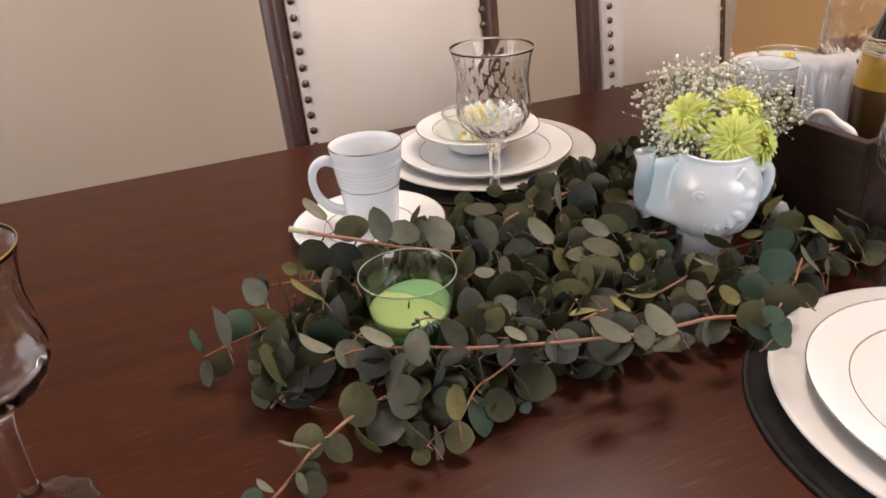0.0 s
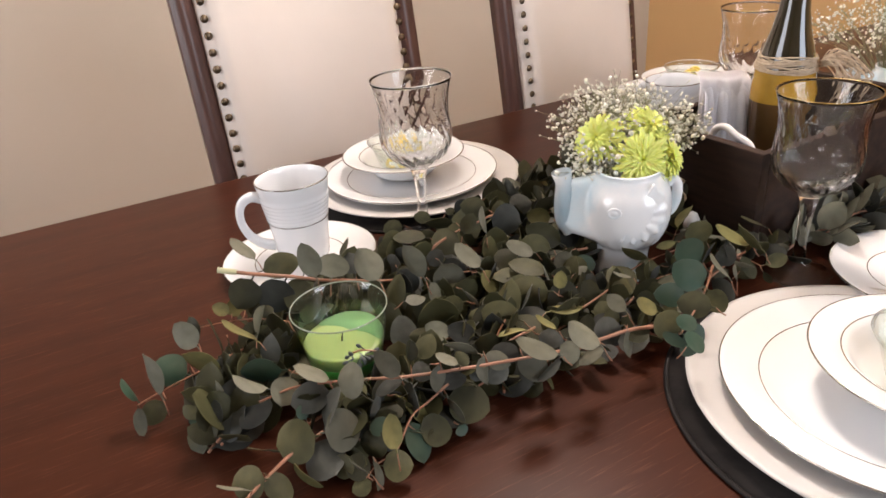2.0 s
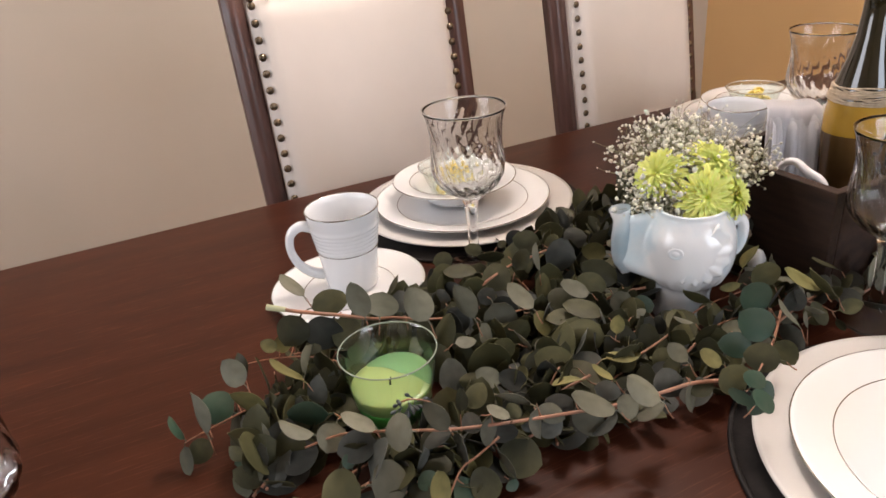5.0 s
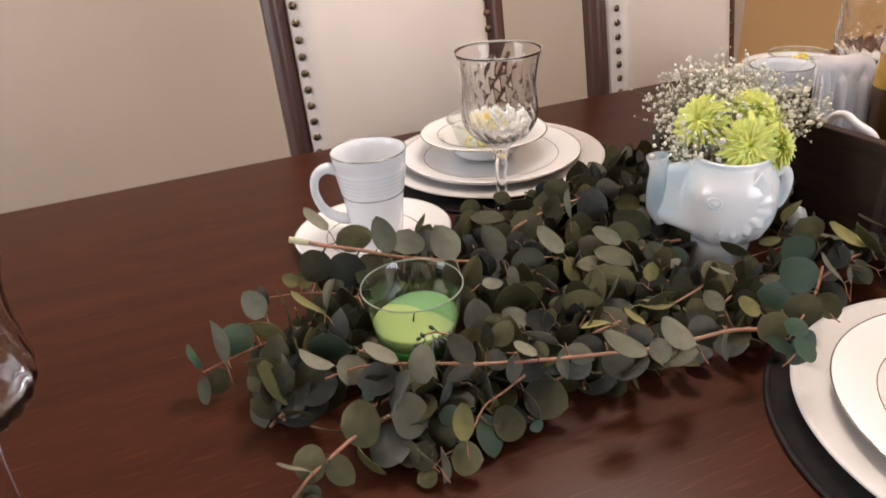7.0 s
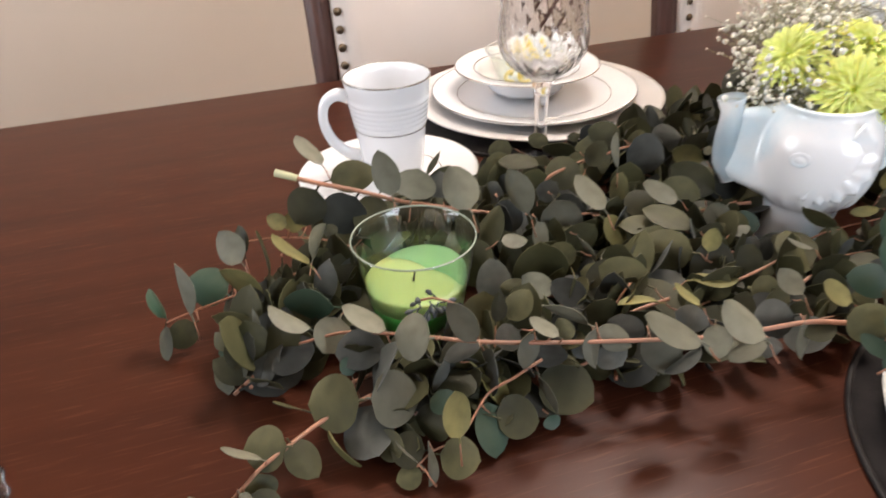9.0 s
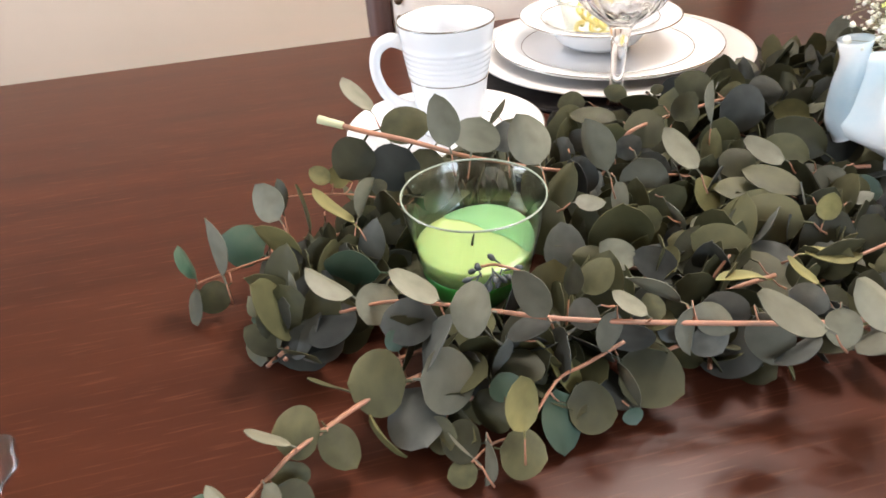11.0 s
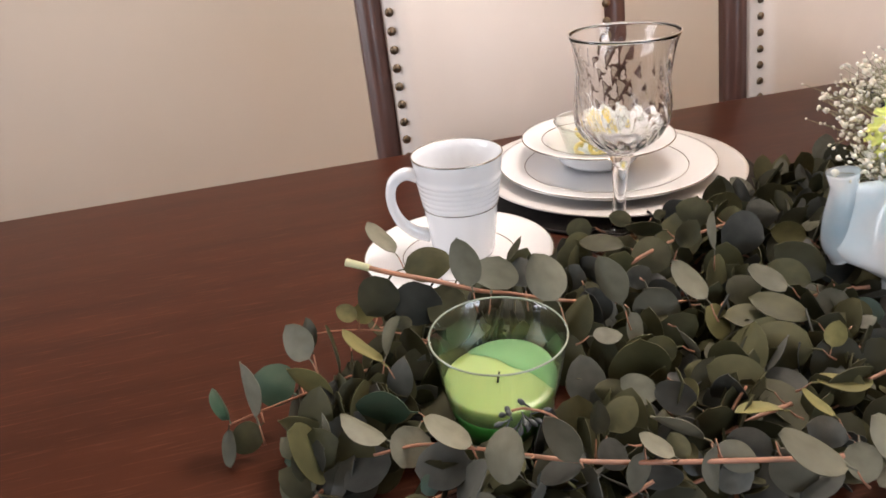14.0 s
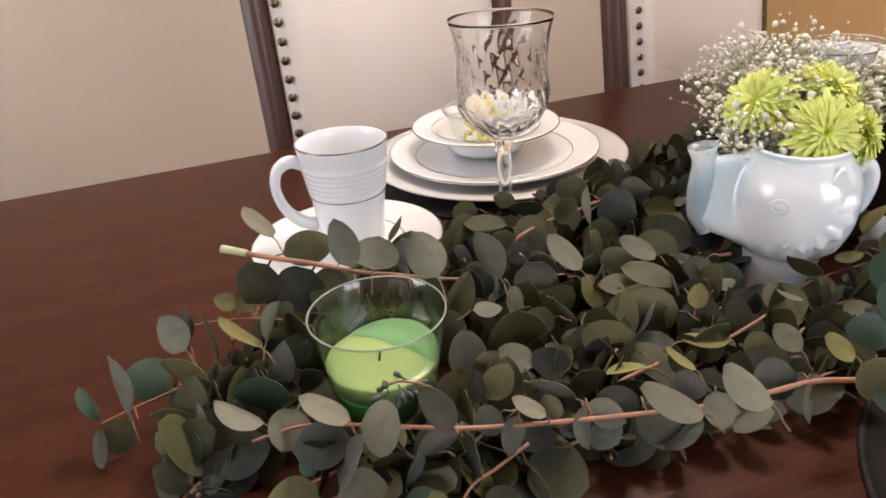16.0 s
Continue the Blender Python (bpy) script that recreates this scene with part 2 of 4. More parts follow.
def box(x0, x1, y0, y1, z0, z1, bevel=0.0, seg=2):
    bm = bmesh.new()
    bmesh.ops.create_cube(bm, size=1)
    for v in bm.verts:
        v.co = Vector(((x0 + x1) / 2 + v.co.x * (x1 - x0), (y0 + y1) / 2 + v.co.y * (y1 - y0), (z0 + z1) / 2 + v.co.z * (z1 - z0)))
    if bevel:
        bmesh.ops.bevel(bm, geom=bm.edges[:], offset=bevel, segments=seg, affect="EDGES", profile=0.6)
    return bm


def ring(radius, z, thick, seg=64, tall=None):
    """A thin flat-oval band round z."""
    tall = tall or thick
    prof = [(radius + thick * math.cos(a), z + tall * math.sin(a)) for a in (2 * math.pi * i / 6 for i in range(6))]
    return lathe(prof, seg, closed=True)


def structure(name, bm, mat, label, category):
    return tagged(part(name, bm, mat, smooth=False), label, category, kind="structure")


# ---- room ----
def wall_with_hole(name, axis, at, lo, hi, hole, mat, label):
    """A wall 0.12 m thick on one axis, with a window opening (lo, hi, sill, head)."""
    a, b, s, h = hole
    bm = bmesh.new()
    pieces = ((lo, a, 0, CEILING), (b, hi, 0, CEILING), (a, b, 0, s), (a, b, h, CEILING))
    for u0, u1, z0, z1 in pieces:
        t = box(at[0], at[1], u0, u1, z0, z1) if axis == "x" else box(u0, u1, at[0], at[1], z0, z1)
        me = bpy.data.meshes.new("tmp")
        t.to_mesh(me)
        t.free()
        bm.from_mesh(me)
        bpy.data.meshes.remove(me)
    return structure(name, bm, mat, label, "wall")


structure("floor", box(WALL_W, WALL_E, WALL_S, WALL_N, -0.05, 0), FLOOR_WOOD, "brown wooden dining room floor", "floor")
structure("ceiling", box(WALL_W, WALL_E, WALL_S, WALL_N, CEILING, CEILING + 0.1), PAINT_WHITE, "plain white painted ceiling", "ceiling")
structure("wall_north", box(WALL_W, WALL_E, WALL_N, WALL_N + 0.12, 0, CEILING), PAINT_TAUPE, "plain taupe painted wall behind the chairs", "wall")
structure("wall_east", box(WALL_E, WALL_E + 0.12, WALL_S, WALL_N, 0, CEILING), GOLDEN_TAN, "golden tan wall", "wall")
wall_with_hole("wall_south", "y", (WALL_S - 0.12, WALL_S), WALL_W, WALL_E, (0.45, 1.75, 0.85, 2.15), PAINT_TAUPE, "taupe painted wall with a window")
wall_with_hole("wall_west", "x", (WALL_W - 0.12, WALL_W), WALL_S, WALL_N, (-0.4, 0.8, 0.85, 2.15), PAINT_TAUPE, "taupe painted wall with a window")

# chandelier over the table: five bulbs round a centre
lamp = thing("chandelier", 0.60, 0.48, 0, "five-armed brass chandelier hanging over the table", "lamp")
part("canopy", lathe([(0, 2.7), (0.07, 2.7), (0.06, 2.67), (0, 2.665)], 24), BRASS, lamp)
part("rod", tube([(0, 0, 2.67), (0, 0, 2.0)], 0.008), BRASS, lamp)
part("hub", lathe([(0, 1.93), (0.03, 1.95), (0.045, 1.99), (0.02, 2.03), (0, 2.04)], 20), BRASS, lamp)
for k in range(5):
    a = 2 * math.pi * k / 5 + 0.3
    c, t = math.cos(a), math.sin(a)
    part("arm", tube(smooth_path([(0.03 * c, 0.03 * t, 1.98), (0.07 * c, 0.07 * t, 1.94), (0.11 * c, 0.11 * t, 1.95), (0.13 * c, 0.13 * t, 2.0)], 5), 0.006), BRASS, lamp)
    cup = part("bulb_cup", lathe([(0, 0), (0.018, 0.004), (0.022, 0.02), (0.020, 0.022), (0, 0.02)], 16), BRASS, lamp)
    cup.location = (0.13 * c, 0.13 * t, 2.0)
    bulb = bpy.data.lights.new("bulb", "POINT")
    bulb.energy, bulb.color, bulb.shadow_soft_size = 17.0, (1.0, 0.90, 0.80), 0.022
    new("bulb", bulb).location = (0.60 + 0.13 * c, 0.48 + 0.13 * t, 2.08)

# ---- table ----
table = thing("dining_table", 0.62, 0, 0, "dark reddish-brown polished wooden dining table", "table")
part("tabletop", box(-1.27, 1.27, -0.5876, 0.5876, TABLE - 0.03, TABLE, 0.004), WOOD_TABLE, table, smooth=False)
part("apron", box(-1.15, 1.15, -0.48, 0.48, TABLE - 0.12, TABLE - 0.03), WOOD_TABLE, table, smooth=False)
for sx in (-1, 1):
    for sy in (-1, 1):
        leg = part("leg", lathe([(0, 0), (0.03, 0), (0.035, 0.05), (0.025, 0.1), (0.045, 0.4), (0.05, 0.6), (0.05, TABLE - 0.03)], 20), WOOD_TABLE, table)
        leg.location = (sx * 1.08, sy * 0.42, 0)


# ---- chairs ----
def build_chair(x, y, turn, label):
    """Origin at the front left foot of the back, on the floor; the back runs along x and faces -y."""
    ch = thing("dining_chair", x, y, 0, label, "chair", "chairs along the table", turn)
    w, lean = 0.422, 0.13
    yb = lambda z: max(0.0, (z - 0.45)) * lean - 0.035
    for x0 in (0, w - 0.035):
        bm = bmesh.new()
        levels = [0, 0.25, 0.45, 0.6, 0.8, 1.0, 1.1]
        rows = []
        for z in levels:
            yy = yb(z) + (0.03 if z == 0 else 0)
            rows.append([bm.verts.new(c) for c in ((x0, yy, z), (x0 + 0.035, yy, z), (x0 + 0.035, yy + 0.035, z), (x0, yy + 0.035, z))])
        for a, b in zip(rows, rows[1:]):
            for i in range(4):
                bm.faces.new((a[i], a[(i + 1) % 4], b[(i + 1) % 4], b[i]))
        bm.faces.new(rows[0][::-1]), bm.faces.new(rows[-1])
        bmesh.ops.bevel(bm, geom=bm.edges[:], offset=0.004, segments=2, affect="EDGES")
        part("back_post", bm, WOOD_CHAIR, ch)
    rail = part("top_rail", box(0.0352, w - 0.0352, 0, 0.035, 0, 0.055, 0.004), WOOD_CHAIR, ch)
    rail.matrix_basis = pose(0, yb(1.045), 1.045)
    # padded back: a cushion with a rounded edge
    bm = bmesh.new()
    nx, nz = 18, 22
    x0, x1, z0, z1 = 0.034, w - 0.034, 0.5, 1.05
    grid = []
    for k in range(nz + 1):
        row = []
        for i in range(nx + 1):
            u, v = i / nx, k / nz
            d = min(u, 1 - u) * (x1 - x0), min(v, 1 - v) * (z1 - z0)
            edge = min(1, min(d) / 0.012)
            puff = 0.014 * (16 * u * (1 - u) * v * (1 - v)) ** 0.5
            z = z0 + v * (z1 - z0)
            row.append(bm.verts.new((x0 + u * (x1 - x0), yb(z) + 0.006 - 0.024 * math.sqrt(1 - (1 - edge) ** 2) - puff, z)))
        grid.append(row)
    for k in range(nz):
        for i in range(nx):
            bm.faces.new((grid[k][i], grid[k][i + 1], grid[k + 1][i + 1], grid[k + 1][i]))
    rim = bmesh.ops.extrude_edge_only(bm, edges=[e for e in bm.edges if e.is_boundary])
    for v in (g for g in rim["geom"] if isinstance(g, bmesh.types.BMVert)):
        v.co.y += 0.02
    pad = part("back_cushion", bm, FABRIC, ch, "cream upholstered back with brass nails")
    nail_me = None
    spots = [(x0 + 0.0085, z0 + 0.03 + 0.0262 * k) for k in range(20)] + [(x1 - 0.0085, z0 + 0.03 + 0.0262 * k) for k in range(20)]
    spots += [(x0 + 0.0085 + (x1 - x0 - 0.017) * k / 12, z1 - 0.010) for k in range(13)]
    for sx, sz in spots:
        if nail_me is None:
            nail = part("nail", lathe([(0.0068, 0), (0.0062, 0.0022), (0.0042, 0.004), (0, 0.0048)], 10), BRASS, pad)
            nail_me = nail.data
        else:
            nail = new("nail", nail_me)
            nail.parent = pad
        nail.matrix_basis = pose(sx, yb(sz) - 0.0175, sz, 90, 0, 0)
    part("seat", box(0.0, w, -0.42, 0.0, 0.44, 0.50, 0.02, 3), FABRIC, ch)
    part("seat_frame", box(0.01, w - 0.01, -0.40, -0.01, 0.39, 0.44, 0.004), WOOD_CHAIR, ch)
    for x0 in (0.005, w - 0.05):
        part("front_leg", box(x0, x0 + 0.045, -0.40, -0.355, 0, 0.39, 0.005), WOOD_CHAIR, ch)
    return ch


build_chair(0.033, 0.70, 0, "dark wooden dining chair with cream nail-trimmed back")
build_chair(0.648, 0.70, 10, "dark wooden dining chair with cream back, set slightly askew")


# ---- place settings ----
def china_plate(name, x, y, z, r, h, foot, label, well, band=0.0008):
    """A plate of radius r and height h with a shallow well, a rim band and an inner line."""
    p = thing(name, x, y, z, label, "plate")
    prof = [(0, 0.003), (foot, 0.003), (foot, 0), (foot + 0.004, 0), (foot + 0.007, 0.004), (well + 0.006, h * 0.45), (r - 0.004, h - 0.0045), (r, h - 0.0015),
            (r - 0.0008, h), (r - 0.004, h - 0.0006), (well + 0.006, h * 0.62), (well, h * 0.5), (well - 0.012, 0.0065), (foot * 0.7, 0.0058), (0, 0.0055)]
    part("body", lathe(prof, 96), CHINA, p)
    part("rim_band", ring(r - 0.0003, h - 0.0007, 0.0007, 96), PLATINUM, p, "platinum rim line")
    t = (well + 0.006)
    part("inner_line", ring(t + 0.001, h * 0.63, 0.0005, 96), PLATINUM, p, "fine platinum line")
    return p


def charger_plate(x, y, label):
    mat = thing("placemat", x, y, TABLE, "round black placemat on the table", "placemat", "round placemats")
    part("mat", lathe([(0, 0), (0.164, 0), (0.164, 0.0026), (0, 0.0026)], 96), MAT_BLACK, mat)
    part("edge_binding", ring(0.1655, 0.0018, 0.0024, 96, 0.0017), MAT_BLACK, mat, "stitched black edge")
    prof = [(0, 0), (0.10, 0), (0.112, 0.004), (0.147, 0.0105), (0.1510, 0.0115), (0.1515, 0.0128), (0.147, 0.0125), (0.115, 0.0068), (0.104, 0.003), (0, 0.0025)]
    ch = tagged(part("charger_plate", lathe(prof, 96), CHARGER), label, "plate", "charger plates")
    ch.location = (x, y, TABLE + 0.0032)
    return ch


def rim_bowl(x, y, z, label, r=0.0875):
    b = thing("soup_bowl", x, y, z, label, "bowl", "soup bowls")
    prof = [(0, 0.003), (0.036, 0.003), (0.036, 0), (0.040, 0), (0.046, 0.005), (0.056, 0.018), (0.062, 0.0255), (r - 0.002, 0.0295), (r, 0.031), (r - 0.001, 0.032), (r - 0.004, 0.0315),
            (0.063, 0.028), (0.058, 0.025), (0.052, 0.016), (0.042, 0.008), (0.03, 0.006), (0, 0.006)]
    part("body", lathe(prof, 96), CHINA, b)
    part("rim_band", ring(r - 0.0004, 0.0312, 0.0008, 96), PLATINUM, b, "platinum rim line")
    part("inner_line", ring(0.064, 0.0284, 0.0005, 96), PLATINUM, b, "fine platinum line")
    return b


def glass_dish(x, y, z, seed, label):
    rnd = random.Random(seed)
    d = thing("glass_dish", x, y, z, label, "dish", "small glass dishes")
    prof = [(0, 0), (0.026, 0), (0.031, 0.004), (0.042, 0.036), (0.047, 0.043), (0.0455, 0.0442), (0.0405, 0.037), (0.030, 0.006), (0, 0.004)]
    part("bowl", lathe(prof, 64), CLEAR, d)
    part("rim", ring(0.0465, 0.0436, 0.0011, 64), CRYSTAL, d)
    for k in range(16):
        a, q = rnd.uniform(0, 6.28), 0.021 * math.sqrt(rnd.random())
        bm = bmesh.new()
        pts = [(0.005 * math.cos(t * 1.3) * (1 + 0.2 * t), 0.005 * math.sin(t * 1.3), -0.006 + 0.003 * t) for t in range(5)]
        tube(smooth_path(pts, 3), 0.0026, 6, bm)
        c = tagged(part("pasta_twist", bm, CANDY), "yellow curled pasta twist in a glass dish", "pasta", "pasta twists")
        c.matrix_world = pose(x + q * math.cos(a), y + q * math.sin(a), z + 0.0105 + 0.0105 * (k // 6), rnd.uniform(60, 120), rnd.uniform(0, 180), rnd.uniform(0, 360))
    return d


def goblet(x, y, label, metal, turn=0, wide=1.0, tall=1.0):
    """Tall crystal goblet with swirled optic flutes and a metal rim."""
    g = thing("wine_goblet", x, y, TABLE, label, "glass", "crystal goblets", turn)
    outer = [(0.0, 0.0), (0.032, 0.0), (0.033, 0.0018), (0.028, 0.004), (0.014, 0.009), (0.0078, 0.017), (0.0060, 0.03), (0.0064, 0.058), (0.0080, 0.079), (0.0115, 0.090),
             (0.020, 0.0965), (0.031, 0.105), (0.0385, 0.116), (0.0415, 0.128), (0.0408, 0.142), (0.0395, 0.158), (0.0402, 0.172), (0.0432, 0.186), (0.0464, 0.1965)]
    inner = [(0.0455, 0.1965), (0.0420, 0.186), (0.0390, 0.172), (0.0382, 0.158), (0.0394, 0.142), (0.0398, 0.126), (0.0366, 0.117), (0.029, 0.1075), (0.018, 0.1000), (0.008, 0.0965), (0, 0.0958)]
    fine = []
    for seq in (outer, inner):
        c = smooth_path([(r, 0, z) for r, z in seq], 3)
        fine += [(max(0, v.x), v.z) for v in c]

    def wave(a, z, k):
        if z < 0.012:
            return 1 + 0.035 * math.cos(10 * a)
        if z < 0.086 or z > 0.19:
            return 1
        s = min(1, (z - 0.086) / 0.02, (0.19 - z) / 0.02)
        depth = (0.017 + 0.018 * max(0.0, (0.128 - z) / 0.04)) * (1.0 if k < 55 else 0.35)
        return 1 + depth * s * math.cos(20 * (a + 11 * (z - 0.09)))
    part("glass_body", lathe(fine, 160, wave), CRYSTAL, g)
    part("rim", ring(0.0460, 0.1963, 0.0004, 96, 0.0005), metal, g, "thin metal rim band")
    g.scale = (wide, wide, tall)
    return g


def china_cup(x, y, z, turn):
    c = thing("tea_cup", x, y, z, "white china cup with ribbed band and platinum lines", "cup", turn=turn)
    prof = [(0, 0.003), (0.024, 0.003), (0.025, 0), (0.028, 0), (0.0295, 0.003), (0.0308, 0.012), (0.0325, 0.028), (0.0345, 0.044)]
    z0 = 0.046
    for k in range(6):
        prof += [(0.0347 + 0.00075 * k, z0 + 0.0042 * k), (0.0356 + 0.00075 * k, z0 + 0.0042 * k + 0.0012), (0.0356 + 0.00075 * k, z0 + 0.0042 * k + 0.0028), (0.0350 + 0.00075 * k, z0 + 0.0042 * k + 0.0038)]
    prof += [(0.0395, 0.074), (0.0404, 0.080), (0.0414, 0.0862), (0.0410, 0.0872), (0.0400, 0.0868), (0.039, 0.08), (0.034, 0.048), (0.030, 0.02), (0.026, 0.007), (0, 0.006)]
    part("body", lathe(prof, 96), CHINA, c)
    part("rim_band", ring(0.0411, 0.0868, 0.0007, 96), PLATINUM, c, "platinum rim line")
    part("middle_line", ring(0.0347, 0.0445, 0.0005, 96), PLATINUM, c, "fine platinum line")
    path = smooth_path([(0.034, 0, 0.070), (0.048, 0, 0.0745), (0.060, 0, 0.068), (0.0635, 0, 0.053), (0.058, 0, 0.036), (0.046, 0, 0.024), (0.031, 0, 0.018)], 6)
    bm = tube(path, [0.0046 + 0.0012 * abs(2 * i / (len(path) - 1) - 1) for i in range(len(path))], 12)
    part("handle", bm, CHINA, c)
    c.scale = (1.0, 1.0, 1.13)
    return c


def place_setting(x, y, seed, bx, by):
    charger_plate(x, y, "round cream charger plate on a black placemat")
    china_plate("dinner_plate", x - 0.0055, y - 0.001, TABLE + 0.0066, 0.1235, 0.0185, 0.074, "white china dinner plate with platinum lines", 0.086)
    rim_bowl(x + bx, y + by, TABLE + 0.0175, "white china rim bowl on a dinner plate")
    glass_dish(x + bx - 0.004, y + by - 0.002, TABLE + 0.0240, seed, "small glass dish of yellow pasta in a bowl")


place_setting(0.2605, 0.3835, 1, -0.0085, 0.0135)
place_setting(0.342, -0.262, 2, 0.0135, -0.018)
place_setting(0.85, 0.40, 3, -0.010, 0.008)
china_plate("saucer", 0.039, 0.2465, TABLE, 0.089, 0.0140, 0.038, "white china saucer with platinum lines", 0.046)
china_cup(0.0468, 0.2555, TABLE + 0.006, 172)
china_plate("saucer", 0.532, -0.183, TABLE, 0.088, 0.0185, 0.038, "white china saucer with platinum lines", 0.046)
china_plate("saucer", 0.640, 0.262, TABLE, 0.089, 0.0185, 0.038, "white china saucer with platinum lines", 0.046)
china_cup(0.642, 0.262, TABLE + 0.006, 100)
goblet(0.1905, 0.2215, "swirled crystal goblet with a silver rim", SILVER)
goblet(0.458, -0.094, "swirled crystal goblet with a gold rim", GOLD, 20, 0.957, 0.967)
goblet(0.752, 0.225, "swirled crystal goblet with a gold rim", GOLD, 50)
goblet(-0.286, -0.050, "swirled crystal goblet with a gold rim", GOLD, 75)

# ---- votive candle ----
candle = thing("votive_candle", 0, 0, TABLE, "layered green and yellow wax candle in a clear glass", "candle")
part("glass_cup", lathe([(0, 0), (0.026, 0), (0.0275, 0.003), (0.0332, 0.04), (0.0398, 0.0795), (0.0404, 0.0815), (0.0398, 0.0828), (0.0388, 0.0815), (0.0376, 0.0735), (0.0322, 0.04), (0.0265, 0.007), (0, 0.006)], 96), CLEAR, candle)
part("glass_lip", ring(0.0397, 0.082, 0.0006, 96), GLASS_LIP, candle)
part("wax_body", lathe([(0, 0.0062), (0.0262, 0.0072), (0.0318, 0.0375), (0.0320, 0.0385), (0, 0.0385)], 64), WAX_GREEN, candle, "deep green lower wax")
part("wax_layer", lathe([(0, 0.0386), (0.0320, 0.0386), (0.0331, 0.0460), (0.0336, 0.0500), (0.0326, 0.0508), (0.027, 0.0505), (0, 0.0507)], 64), WAX_YELLOW, candle, "pale yellow-green upper wax")
# mint wax that melted and set against the far side of the glass
bm = bmesh.new()
rows = []
for i in range(9):
    q = i / 8
    row = []
    for a in range(-40, 111, 5):
        h = math.sin(math.pi * (a + 40) / 150)
        rad = 0.0334 - q * (0.003 + 0.019 * h ** 0.8)
        row.append(bm.verts.new((rad * math.cos(radians(a)), rad * math.sin(radians(a)), 0.0503 + 0.0050 * h * math.cos(0.5 * math.pi * q) ** 0.7 + 0.0006)))
    rows.append(row)
for a, b in zip(rows, rows[1:]):
    for i in range(len(a) - 1):
        bm.faces.new((a[i], a[i + 1], b[i + 1], b[i]))
part("melted_wax", bm, WAX_MINT, candle, "mint green melted wax against the glass")
part("wick", tube([(-0.003, -0.004, 0.0505), (-0.0025, -0.004, 0.0545), (-0.0015, -0.0035, 0.0575)], [0.0008, 0.0007, 0.0005], 6), CHAR, candle)


# ---- eucalyptus runner ----
Z = TABLE


def leaf_mesh(name, length, width, cup, fold, mat, tip=0.0):
    """A thin rounded leaf along +x with a folded midrib, a short stalk and a slight cup; two faces 0.5 mm apart."""
    bm = bmesh.new()
    n, m = 9, 4
    top = []
    for i in range(n + 1):
        t = i / n
        w = width / 2 * math.sin(math.pi * min(1, max(0, t ** (0.86 + tip)))) ** (0.55 + 0.9 * tip)
        row = []
        for j in range(-m // 2, m // 2 + 1):
            s = 2 * j / m
            x = 0.004 + t * length
            z = cup * length * (-(t - 0.45) ** 2 + 0.2) + fold * abs(s) * w + 0.03 * length * s * math.sin(5 * t + s)
            row.append(bm.verts.new((x, s * w, z)))
        top.append(row)
    for a, b in zip(top, top[1:]):
        for j in range(m):
            bm.faces.new((a[j], b[j], b[j + 1], a[j + 1]))
    bmesh.ops.remove_doubles(bm, verts=bm.verts, dist=1e-5)
    bmesh.ops.solidify(bm, geom=bm.faces[:], thickness=0.0004)
    tube([(0, 0, 0), (0.005, 0, cup * length * 0.0)], 0.0006, 4, bm)
    me = bpy.data.meshes.new(name)
    bm.to_mesh(me)
    bm.free()
    me.materials.append(mat)
    for p in me.polygons:
        p.use_smooth = True
    me.set_sharp_from_angle(angle=radians(50))
    return me


rnd = random.Random(11)
LEAVES = {}
for kind, mat in (("olive", LEAF_OLIVE), ("blue", LEAF_BLUE), ("pale", LEAF_PALE), ("jade", LEAF_JADE), ("yellow", LEAF_YELLOW)):
    LEAVES[kind] = [leaf_mesh("leaf", 0.031, wd * rnd.uniform(0.93, 1.07), rnd.uniform(-0.12, 0.28), rnd.choice((-0.3, -0.1, 0.0, 0.06, 0.18)), mat, tip) for tip, wd in ((0.0, 0.026), (0.03, 0.028), (0.1, 0.021), (0.3, 0.015), (0.0, 0.023), (0.12, 0.024))]


